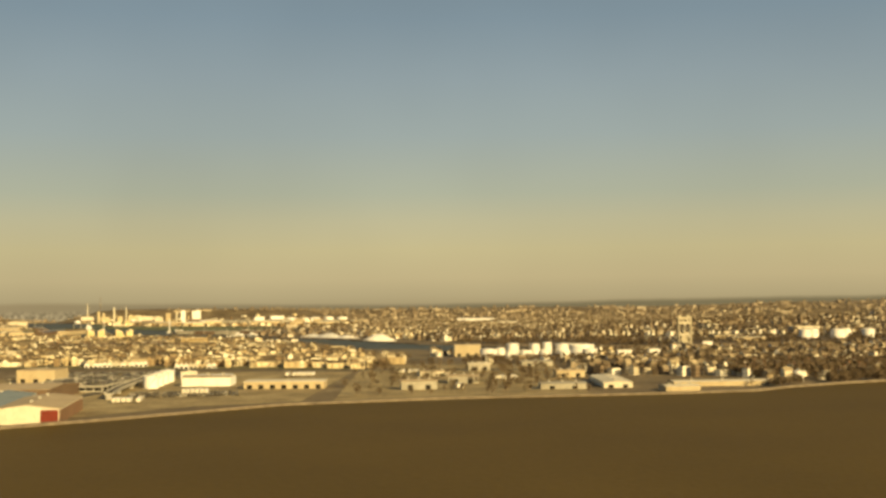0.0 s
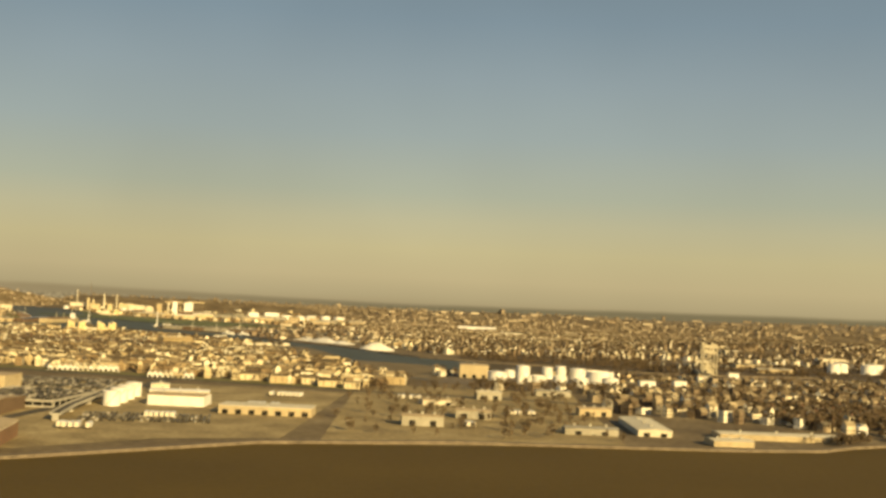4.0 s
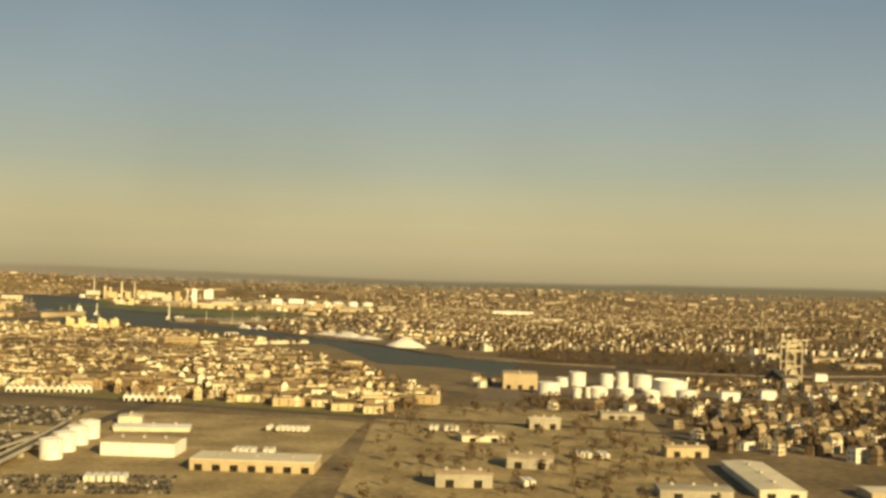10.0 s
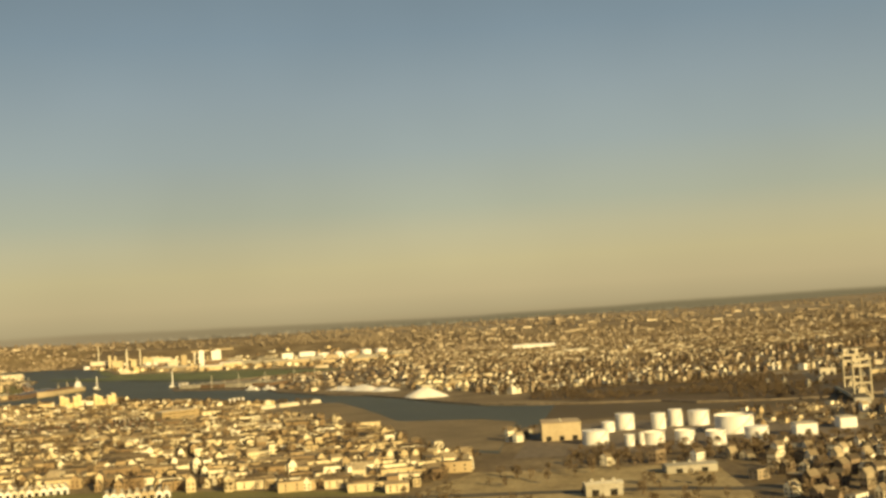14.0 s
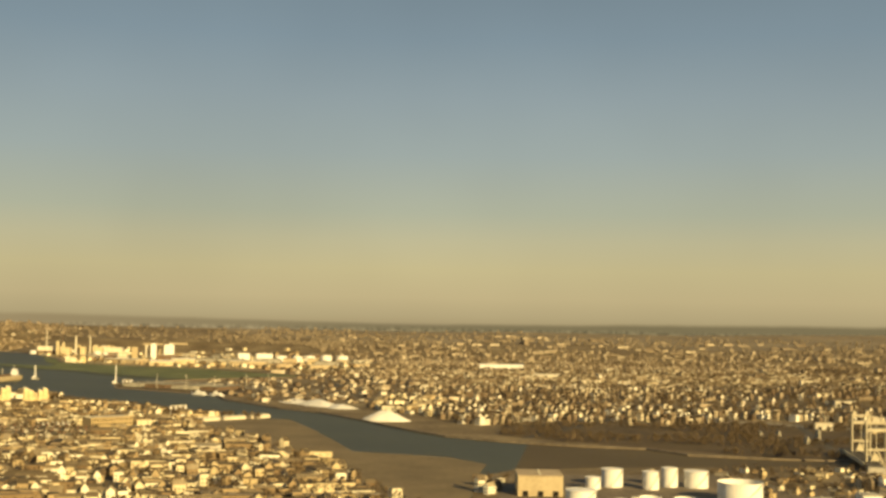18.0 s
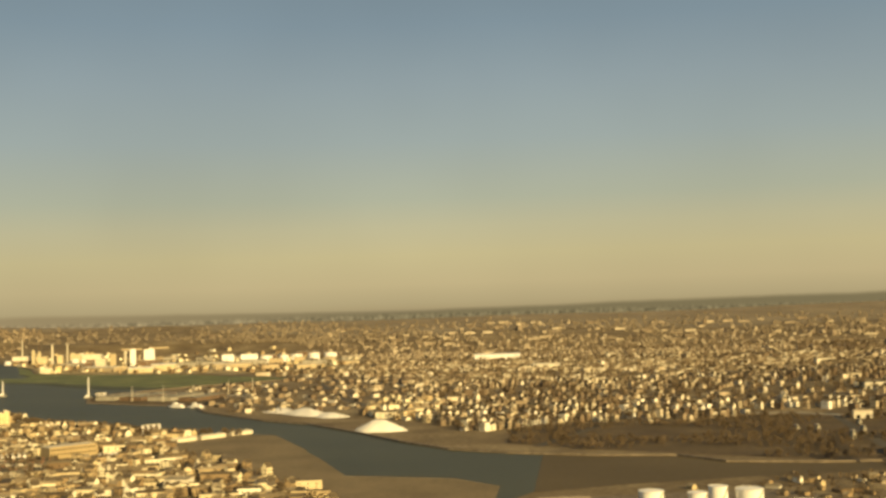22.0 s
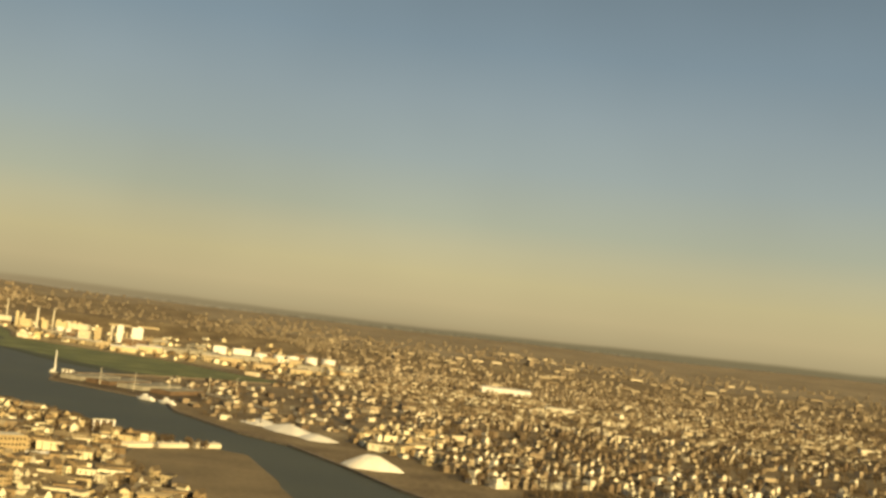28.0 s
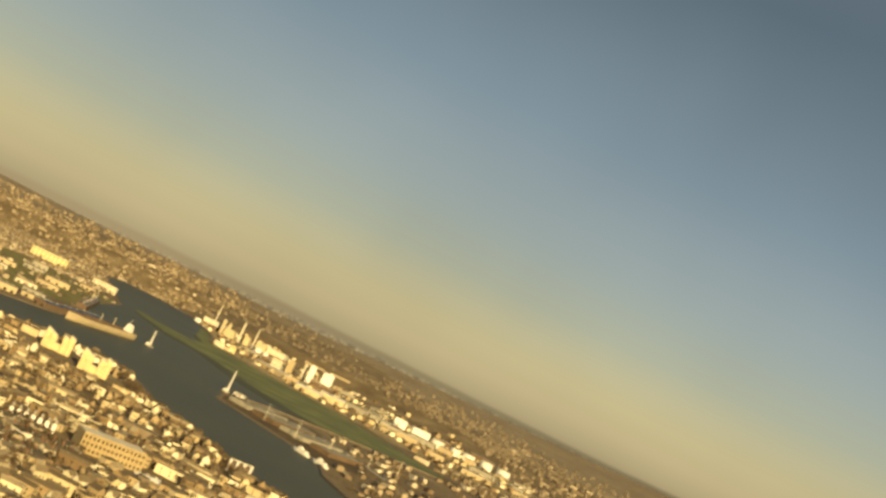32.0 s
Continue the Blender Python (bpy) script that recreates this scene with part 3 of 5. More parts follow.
def row_mesh(name, at, w, d, h, rise, wall=M_WALL, panes=False, roof=M_ROOF):
    """Many simple houses in one mesh: walls with gables under a pitched or flat roof and, where asked, rows of dark windows."""
    n = len(at)
    a = np.radians(at[:, 2])
    ca, sa = np.cos(a)[:, None], np.sin(a)[:, None]
    z = height(at[:, 0], at[:, 1])[:, None] - 0.3
    sx = np.array([-1, 1, 1, -1, -1, 1, 1, -1, 0, 0, -1.12, 1.12, 1.12, -1.12, 0, 0])
    sy = np.array([-1, -1, 1, 1, -1, -1, 1, 1, -1, 1, -1.06, -1.06, 1.06, 1.06, -1.06, 1.06])
    lx, ly = sx * w[:, None] / 2, sy * d[:, None] / 2
    lift = rise[:, None]
    zz = np.concatenate([np.zeros((n, 4)), np.repeat(h[:, None], 4, 1), h[:, None] + np.repeat(lift, 2, 1), np.repeat(h[:, None] + 0.25 - 0.12 * lift, 4, 1), h[:, None] + 0.3 + np.repeat(lift, 2, 1)], 1)
    quads = [(3, 7, 4, 0), (1, 5, 6, 2), (13, 15, 14, 10), (15, 12, 11, 14)]
    fives = [(0, 1, 5, 8, 4), (2, 3, 7, 9, 6)]
    kinds = [0, 0, 1, 1]
    if panes:
        # windows stand a hand's width proud of the wall: two storeys, two or three to a side
        for side in range(4):
            for u in ((-0.5, 0.5) if side < 2 else (-0.6, 0.0, 0.6)):
                for lo in (0.20, 0.58):
                    k = lx.shape[1]
                    q = np.array([-1, 1, 1, -1]) * 0.55
                    if side < 2:
                        wx, wy = u * w[:, None] / 2 + q, np.repeat((2 * side - 1) * (d[:, None] / 2 + 0.08), 4, 1)
                    else:
                        wx, wy = np.repeat((2 * side - 5) * (w[:, None] / 2 + 0.08), 4, 1), u * d[:, None] / 2 + q
                    lx, ly = np.concatenate([lx, wx], 1), np.concatenate([ly, wy], 1)
                    zz = np.concatenate([zz, lo * h[:, None] + np.array([0.0, 0.0, 1.5, 1.5]) + np.zeros((n, 1))], 1)
                    quads.append((k, k + 1, k + 2, k + 3) if side in (0, 3) else (k + 3, k + 2, k + 1, k))
                    kinds.append(2)
    m = lx.shape[1]
    v = np.stack([at[:, :1] + ca * lx - sa * ly, at[:, 1:2] + sa * lx + ca * ly, z + zz], -1).reshape(-1, 3)
    base = (np.arange(n) * m)[:, None]
    f = (base[:, None] + np.array(quads)).reshape(-1, 4).tolist() + (base[:, None] + np.array(fives)).reshape(-1, 5).tolist()
    index = np.r_[np.tile(kinds, n), np.zeros(2 * n, int)]
    return mesh(name, v.tolist(), f, [wall, roof, M_DARK], index)


def twigs(seed, clumps):
    """A bare tree of unit height: a tapered three-sided trunk, limbs and many loose sprays of twigs."""
    r = np.random.default_rng(seed)
    v, f = [], []

    def limb(a, b, ra, rb):
        k = len(v)
        for p, q in ((a, ra), (b, rb)):
            for i in range(3):
                v.append((p[0] + q * math.cos(2.1 * i), p[1] + q * math.sin(2.1 * i), p[2]))
        for i in range(3):
            f.append((k + i, k + (i + 1) % 3, k + 3 + (i + 1) % 3, k + 3 + i))
    limb((0, 0, 0), (0, 0, 0.55), 0.025, 0.014)
    for i in range(4):
        t = 1.6 * i + r.random()
        limb((0, 0, 0.32 + 0.06 * i), (0.24 * math.cos(t), 0.24 * math.sin(t), 0.66 + 0.07 * i), 0.012, 0.004)
    for _ in range(clumps):
        t, q, z = r.random() * 6.3, 0.32 * math.sqrt(r.random()), r.uniform(0.36, 1.0)
        q *= math.sin(math.pi * min(1.0, (z - 0.22) / 0.9)) ** 0.6
        c, s = np.array([q * math.cos(t), q * math.sin(t), z]), r.uniform(0.10, 0.20)
        k = len(v)
        for i in range(3):
            w = r.normal(size=3)
            v.append(tuple(c + s * w / np.linalg.norm(w)))
        f.append((k, k + 1, k + 2))
    return np.array(v), f


def wood(name, at, tall, seed, clumps, label, bark=M_WOODS):
    """Many bare trees, as one piece of stuff."""
    r = np.random.default_rng(seed)
    kinds = [twigs(seed + i, clumps) for i in range(4)]
    pick, vs, fs, k = r.integers(0, 4, len(at)), [], [], 0
    for i, (v, f) in enumerate(kinds):
        p = at[pick == i]
        if not len(p):
            continue
        h, a = tall[pick == i], r.random(len(p)) * 6.28
        c, s = np.cos(a)[:, None], np.sin(a)[:, None]
        wide = h[:, None] * r.uniform(0.85, 1.35, len(p))[:, None]
        x, y = (v[:, 0] * c - v[:, 1] * s) * wide + p[:, :1], (v[:, 0] * s + v[:, 1] * c) * wide + p[:, 1:2]
        z = v[:, 2] * h[:, None] + height(p[:, 0], p[:, 1])[:, None] - 0.2
        vs.append(np.stack([x, y, z], -1).reshape(-1, 3))
        for face in f:
            fs += (np.array(face) + (k + np.arange(len(p)) * len(v))[:, None]).tolist()
        k += len(p) * len(v)
    return tagged(new(name, mesh(name, np.concatenate(vs).tolist(), fs, [bark])), label=label, category="trees", kind="stuff")


# the houses that the flight passes nearest are things of their own, the rest is stuff
near_right = inside(PLOTS[:, 0], PLOTS[:, 1], [(255, 1060), (520, 1120), (620, 1500), (300, 1450)])
near_left = inside(PLOTS[:, 0], PLOTS[:, 1], [(-640, 1900), (-420, 1900), (-440, 2420), (-690, 2420)])
def first(mask, count):
    return np.flatnonzero(mask)[np.argsort(PLOTS[mask, 1], kind="stable")][:count]
NEAR = np.r_[first(near_right, 150), first(near_left, 145)]
rest = np.setdiff1d(np.arange(len(PLOTS)), NEAR)
FAR = PLOTS[rest]
n_far = len(FAR)
low = rng.random(n_far) < 0.34
FAR_W = rng.uniform(4.6, 6.6, n_far) + 1.6 * low
FAR_D = rng.uniform(6.6, 9.6, n_far) + 2 * low
FAR_H = rng.choice([4.2, 5.6, 6.4, 7.6, 9.2], n_far) + 0.8 * rng.random(n_far)
FAR[:, 2] += rng.normal(0, 6, n_far) + 90 * (rng.random(n_far) < np.where(FAR[:, 0] > -60, 0.1, 0.25))
FAR_RISE = np.where(low, 0.02, rng.uniform(2.2, 3.8, n_far))
# the left bank is packed with long low rows and terraces, the right bank with narrow single houses
left_bank = (FAR[:, 0] < -60) & (FAR[:, 1] < 2700)
rows_ = left_bank & (rng.random(n_far) < 0.34)
FAR_D[rows_] = rng.uniform(13, 30, rows_.sum())
FAR_H[rows_] = rng.uniform(5.0, 8.5, rows_.sum())
FAR[rows_, 2] = np.round(FAR[rows_, 2] / 90) * 90 + 90 + rng.normal(8, 9, rows_.sum())
FAR_RISE[rows_] = np.where(rng.random(rows_.sum()) < 0.55, 0.02, 1.8)
stays = ~left_bank | rows_ | (rng.random(n_far) < 0.68)
away = np.hypot(FAR[:, 0], FAR[:, 1] - 600)
# only the town round the head of the inlet is tan and crowded; the slope behind the power station is thinly built, its
# walls dulled to stand in for haze
beyond = (FAR[:, 0] < -0.235 * FAR[:, 1] - 330) & (FAR[:, 0] < -700)
stays &= (FAR[:, 1] < 4350) | (FAR[:, 0] > -820) | (rng.random(n_far) < np.where(beyond, 0.75, 0.3))
# from the far_houses tiers on, wall and roof colours include distance haze
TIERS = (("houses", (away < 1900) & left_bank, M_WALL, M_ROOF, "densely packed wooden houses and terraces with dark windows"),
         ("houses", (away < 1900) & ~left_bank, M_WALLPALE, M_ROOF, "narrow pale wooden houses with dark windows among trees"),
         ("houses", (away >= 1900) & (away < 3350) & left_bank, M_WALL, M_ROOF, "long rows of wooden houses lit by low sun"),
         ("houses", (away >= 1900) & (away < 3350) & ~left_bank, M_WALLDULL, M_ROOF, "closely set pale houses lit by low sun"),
         ("far_houses", (away >= 3350) & (away < 4250), M_WALLFAR, M_ROOFFAR, "brown and brick houses of the distant town in haze-softened colours"),
         ("far_houses", (away >= 4250) & ~beyond, M_WALLHAZE, M_ROOFFAR, "small houses on the farthest rise, dulled by haze in their colour"),
         ("far_houses", (away >= 4250) & beyond, M_WALLWARM, M_ROOFFAR, "small tan houses crowding the rise beyond the inlet, colours softened for haze"))
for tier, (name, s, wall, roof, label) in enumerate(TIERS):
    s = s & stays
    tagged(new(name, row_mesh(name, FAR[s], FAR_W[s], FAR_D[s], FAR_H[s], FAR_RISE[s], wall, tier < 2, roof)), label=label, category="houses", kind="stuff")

# larger flat-roofed blocks scattered between the houses
def scatter(count, seed, y0, y1):
    r = np.random.default_rng(seed)
    p = np.stack([r.uniform(-3000, 2200, count), r.uniform(y0, y1, count), r.choice([12.0, 100.0, -58.0, 80.0, 96.0], count)], 1)
    return p[free(p[:, 0], p[:, 1]) & in_land(p[:, 0], p[:, 1])]
BLOCKS = scatter(760, 5, 1640, 4100)
r5 = np.random.default_rng(50)
n_b = len(BLOCKS)
tagged(new("blocks", row_mesh("blocks", BLOCKS, r5.uniform(9, 18, n_b), r5.uniform(14, 52, n_b) ** 1.0, r5.uniform(5, 11, n_b), np.full(n_b, 0.02), M_WALLDULL)),
       label="flat-roofed brick and concrete blocks among the houses", category="buildings", kind="stuff")

# long roofs, mills and a few tall blocks on the far rise
FAR_BLOCKS = scatter(820, 15, 3900, 5700)
far_r = np.hypot(FAR_BLOCKS[:, 0], FAR_BLOCKS[:, 1] - 600) - 300 * np.clip((-FAR_BLOCKS[:, 0] - 900) / 300, 0, 1)
FAR_BLOCKS = FAR_BLOCKS[(far_r > 3600) & (far_r < 4850) & ((FAR_BLOCKS[:, 0] > -450) | (FAR_BLOCKS[:, 0] < -1500) | (np.arange(len(FAR_BLOCKS)) % 4 == 0))]
n_f = len(FAR_BLOCKS)
FAR_BLOCKS[:, 2] = r5.normal(4, 14, n_f)
tall_block = r5.random(n_f) < 0.03
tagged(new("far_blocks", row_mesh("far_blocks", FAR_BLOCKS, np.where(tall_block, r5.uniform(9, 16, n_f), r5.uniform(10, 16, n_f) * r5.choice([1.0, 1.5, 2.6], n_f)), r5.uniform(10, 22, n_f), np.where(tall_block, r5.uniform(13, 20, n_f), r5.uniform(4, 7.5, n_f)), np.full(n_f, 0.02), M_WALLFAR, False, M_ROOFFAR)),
       label="long low mills, schools and a few tall blocks in the distant town", category="buildings", kind="stuff")

r6 = np.random.default_rng(61)
right_bank = (PLOTS[:, 0] > -60) | (PLOTS[:, 1] > 2700)
near_wood = np.hypot(PLOTS[:, 0], PLOTS[:, 1]) < 3300
share = np.where(right_bank, np.where(near_wood, 0.95, 0.8), 0.8)
t1 = np.concatenate([PLOTS[r6.random(len(PLOTS)) < share][:, :2], PLOTS[(r6.random(len(PLOTS)) < 0.4 * share) & near_wood][:, :2]])
t1 = t1 + r6.normal(0, 8, t1.shape)
t1 = t1[free(t1[:, 0], t1[:, 1])]
tall1 = r6.uniform(6, 12, len(t1)) * np.where(t1[:, 0] < -60, 0.75, 1.0)
away1 = np.hypot(t1[:, 0], t1[:, 1] - 600)
near1, far1 = away1 < 2200, (away1 >= 2200) & (away1 < 4200)
wood("street_trees", t1[near1], tall1[near1], 3, 32, "bare brown winter trees between the houses")
wood("street_trees", t1[far1], tall1[far1], 4, 16, "bare brown winter trees in the distant streets")
tn = PLOTS[NEAR][PLOTS[NEAR][:, 0] > 0][:, :2]
tl = PLOTS[NEAR][PLOTS[NEAR][:, 0] < 0][:, :2]
tn = np.concatenate([tn + r6.normal(0, 7, tn.shape) for _ in range(8)] + [tl + r6.normal(0, 7, tl.shape) for _ in range(3)])
tn = tn[free(tn[:, 0], tn[:, 1])]
wood("garden_trees", tn, r6.uniform(6, 11, len(tn)), 17, 50, "bare brown trees in the gardens between the houses")
s1 = r6.random(420)
shore = np.stack([np.interp(s1, [0, 0.15, 0.35, 1], [262, 320, 400, 690]), np.interp(s1, [0, 0.15, 0.35, 1], [1005, 1046, 1088, 1200])], 1) + r6.normal(0, 5, (420, 2))
shore = shore[~inside(shore[:, 0], shore[:, 1], [(296, 1020), (324, 1020), (324, 1100), (296, 1100)])]
wood("shore_trees", shore, r6.uniform(5, 9, len(shore)), 5, 44, "bare brush and trees along the shore")
t3 = np.stack([r6.uniform(0, 900, 5200), r6.uniform(1850, 2400, 5200)], 1)
t3 = t3[inside(t3[:, 0], t3[:, 1], MARSH) & ~inside(t3[:, 0], t3[:, 1], CREEK) & (np.sin(t3[:, 0] / 37) + np.sin(t3[:, 1] / 29) > -0.2)]
wood("marsh_brush", t3, r6.uniform(3, 8, len(t3)), 6, 40, "low brown brush on the flats by the creek")
s2 = r6.random(300)
river_edge = np.stack([np.interp(s2, [0, 0.2, 0.4, 0.55, 0.8, 1], [-735, -685, -590, -470, -400, -290]), np.interp(s2, [0, 0.2, 0.4, 0.55, 0.8, 1], [2612, 2600, 2467, 2376, 2286, 2258])], 1) + r6.normal(0, 5, (300, 2)) - np.array([2.0, 8.0])
river_edge = river_edge[~inside(river_edge[:, 0], river_edge[:, 1], CREEK)]
wood("bank_trees", river_edge, r6.uniform(5, 9.5, len(river_edge)), 41, 44, "bare brown trees and brush along the river bank")
t4 = np.stack([r6.uniform(-2600, 1800, 30000), r6.uniform(1500, 4500, 30000)], 1)
t4 = t4[(parkland(t4[:, 0], t4[:, 1]) < -0.3) & free(t4[:, 0], t4[:, 1]) & in_land(t4[:, 0], t4[:, 1]) & (np.hypot(t4[:, 0], t4[:, 1] - 600) < 4000)]
wood("park_trees", t4, r6.uniform(6, 12, len(t4)), 12, 22, "patches of bare brown trees between the streets")
t2 = np.stack([r6.uniform(-4600, 3400, 70000), r6.uniform(2500, 6400, 70000)], 1)
rr = np.hypot(t2[:, 0], t2[:, 1] - 600)
patch = np.sin(t2[:, 0] / 230 + 0.7) * np.sin(t2[:, 1] / 170) + 0.6 * np.sin(t2[:, 0] / 90) > -0.15
t2 = t2[(rr > 3900) & (rr < 5700) & (patch | (rr > 4600)) & in_land(t2[:, 0], t2[:, 1]) & free(t2[:, 0], t2[:, 1])]
wood("far_woods", t2, r6.uniform(3.5, 7.5, len(t2)), 9, 9, "bare woods on the far rise, haze put into their brown", M_FARWOODS)


def house(w, d, h, rise, name="house"):
    """A wooden house: walls, roof, chimney, windows and a porch."""
    ob = thing(name, 0, -3000, -60, 0, "", "house", "houses")
    bm = box(-w / 2, -d / 2, -0.5, w / 2, d / 2, h)
    if rise > 0.5:
        for s in (-1, 1):
            q = [bm.verts.new(p) for p in ((-w / 2, s * d / 2, h), (w / 2, s * d / 2, h), (0, s * d / 2, h + rise))]
            bm.faces.new(q if s < 0 else q[::-1])
    walls = part("wall", bm, M_WALL1, ob)
    if rise > 0.5:
        top = part("roof", gable(w, d, h + 0.1, rise), M_ROOF1, ob)
    else:
        top = part("roof", box(-w / 2 - 0.3, -d / 2 - 0.3, h, w / 2 + 0.3, d / 2 + 0.3, h + 0.5, 0.08), M_ROOF1, ob)
    part("chimney", box(w * 0.18, d * 0.1, h, w * 0.18 + 0.9, d * 0.1 + 0.9, h + rise + 1.1, 0.05), M_BRICK, top, "red brick chimney")
    part("porch", box(-w * 0.42, -d / 2 - 1.8, -0.3, w * 0.42, -d / 2, 2.9, 0.1), M_WALL1, ob)
    pane = mesh("window", *slab(1.0, 0.12, 1.5), [M_DARK])
    for i in range(max(2, int(h // 3))):
        for x in (-0.28, 0.28):
            for s in (-1, 1):
                part("window", pane, None, walls, at=pose(x * w, s * (d / 2 + 0.02), 3.6 + 2.9 * i - (1.4 if i == 2 else 0)))
    return ob


def slab(w, d, h):
    """Vertices and faces of a box centred on its middle."""
    v = [(x * w / 2, y * d / 2, z * h / 2) for z in (-1, 1) for x, y in ((-1, -1), (1, -1), (1, 1), (-1, 1))]
    return v, [(3, 2, 1, 0), (4, 5, 6, 7), (0, 1, 5, 4), (1, 2, 6, 5), (2, 3, 7, 6), (3, 0, 4, 7)]


HOUSES = [(house(5.6, 8.6, 5.8, 2.5), "two-storey wooden house with a pitched shingle roof"),
          (house(6.4, 9.2, 8.4, 0.0), "three-storey flat-roofed wooden house with a front porch"),
          (house(5.0, 8.0, 5.6, 2.8), "narrow wooden house with a steep shingle roof"),
          (house(6.4, 9.6, 8.4, 2.0), "three-storey wooden house with a low pitched roof"),
          (house(6.0, 8.0, 5.4, 2.2), "small wooden house with a chimney and porch")]
r8 = random.Random(4)
for k, i in enumerate(NEAR):
    proto, label = HOUSES[r8.randrange(len(HOUSES))]
    x, y, a = PLOTS[i]
    tagged(copy_thing(proto, pose(x, y, float(height(x, y)), 0, 0, a)), label=label + " among bare trees")
for proto, _ in HOUSES:
    for o in (*proto.children_recursive, proto):
        bpy.data.objects.remove(o)


# ---- tank farm and works ----
def tank(x, y, dia, h, floating=False, label="white steel storage tank with a low cone roof", group="storage tanks"):
    ob = thing("storage_tank", x, y, float(height(x, y)), 0, label, "tank", group)
    r = dia / 2
    part("shell", drum(0, 0, 0, h, r, sides=36, top=not floating), M_WHITE, ob)
    if floating:
        inner = drum(0, 0, h * 0.55, h * 0.6, r * 0.985, sides=36)
        part("floating_roof", inner, M_TANKTOP, ob, "dull floating roof sunk below the rim")
    else:
        cone = part("cone_roof", drum(0, 0, h, h + dia * 0.06, r, r * 0.06, sides=36), M_TANKTOP if dia > 24 else M_WHITE, ob)
        part("roof_vent", drum(0, 0, h + dia * 0.06, h + dia * 0.06 + 0.9, 0.45, sides=10), M_STEEL, cone)
    bm = drum(0, 0, h - 0.5, h + 0.15, r + 0.35, sides=36, top=False)
    part("rim", bm, M_WHITE, ob)
    stair, rings = bmesh.new(), []
    for i in range(15):
        a, up = -1.9 + 0.09 * i, 0.2 + (h - 0.4) * i / 14
        rings.append([stair.verts.new((q * math.cos(a), q * math.sin(a), up + e)) for q, e in ((r + 0.1, -0.25), (r + 1.0, -0.25), (r + 1.0, 0.1), (r + 0.1, 0.1))])
    for p, q in zip(rings, rings[1:]):
        for k in range(4):
            stair.faces.new((p[k], p[(k + 1) % 4], q[(k + 1) % 4], q[k]))
    stair.faces.new(rings[0][::-1])
    stair.faces.new(rings[-1])
    part("stair", stair, M_STEEL, ob, "steel stair round the shell")
    return ob


for x, y, dia, h, fl in ((51, 1551, 22, 11, 0), (87, 1655, 17, 14, 0), (76, 1522, 8, 9, 0), (86, 1523, 4.5, 10, 0), (97, 1527, 16, 10, 1), (116, 1642, 13, 14, 0), (134, 1660, 13, 15, 0),
                         (120, 1517, 16, 11, 1), (155, 1658, 19, 13, 0), (142, 1502, 16, 11, 1), (172, 1580, 33, 15, 1), (174, 1502, 19, 12, 0), (70, 1640, 12, 9, 0)):
    tank(x, y, dia, h, bool(fl))
for i in range(4):
    tank(-258.5 - 2.0 * i, 1060 + 29 * i, 13, 11, label="cream storage tank in a row by the yard", group="tank row")
for x, y, dia in ((628, 2150, 20), (652, 2190, 24), (690, 2165, 24), (714, 2205, 26), (748, 2175, 22)):
    tank(x, y, dia, 15, label="cream storage tank across the creek", group="creek tanks")


def shed(name, x0, y0, x1, y1, h, wall, roof, label, category="warehouse", rise=1.5, turn=0.0, doors=3, group="", ribs=0):
    """A long low building: walls, a pitched or flat roof with an edge, doors, roof vents."""
    w, d = x1 - x0, y1 - y0
    x, y = (x0 + x1) / 2, (y0 + y1) / 2
    ob = thing(name, x, y, float(height(x, y)), turn, label, category, group)
    along = w >= d
    front = part("wall", box(-w / 2, -d / 2, -0.5, w / 2, d / 2, h, 0.05), wall, ob)
    if rise:
        g = gable(d, w, h + 0.05, rise, 0.5) if along else gable(w, d, h + 0.05, rise, 0.5)
        if along:
            bmesh.ops.rotate(g, verts=g.verts[:], matrix=Matrix.Rotation(radians(90), 3, "Z"))
        top = part("roof", g, roof, ob)
        for s in (-1, 1):
            end = bmesh.new()
            tri = [(-d / 2, s * w / 2), (d / 2, s * w / 2)] if along else [(-w / 2, s * d / 2), (w / 2, s * d / 2)]
            q = [end.verts.new((p[1], p[0], h) if along else (p[0], p[1], h)) for p in tri] + [end.verts.new((s * w / 2, 0, h + rise) if along else (0, s * d / 2, h + rise))]
            end.faces.new(q)
            part("gable_wall", end, wall, ob)
    else:
        top = part("roof", box(-w / 2 - 0.3, -d / 2 - 0.3, h, w / 2 + 0.3, d / 2 + 0.3, h + 0.6, 0.1), roof, ob)
    n = doors
    for i in range(n):
        u = -w / 2 + w * (i + 0.5) / n
        part("door", box(u - min(2.2, w / n * 0.3), -d / 2 - 0.15, 0, u + min(2.2, w / n * 0.3), -d / 2 + 0.1, min(4.2, h * 0.6)), M_DARK, front)
    for i in range(3):
        u = (i - 1) * max(w, d) * 0.3
        p = (u, 0) if along else (0, u)
        part("roof_vent", box(p[0] - 0.9, p[1] - 0.9, h + rise - 0.4, p[0] + 0.9, p[1] + 0.9, h + rise + 1.4, 0.1), M_CONCRETE, top)
    for i in range(ribs):
        u = -w / 2 + w * (i + 0.5) / ribs
        part("wall_rib", box(u - 0.3, -d / 2 - 0.35, 0, u + 0.3, -d / 2 - 0.02, h - 0.3), wall, front)
    return ob


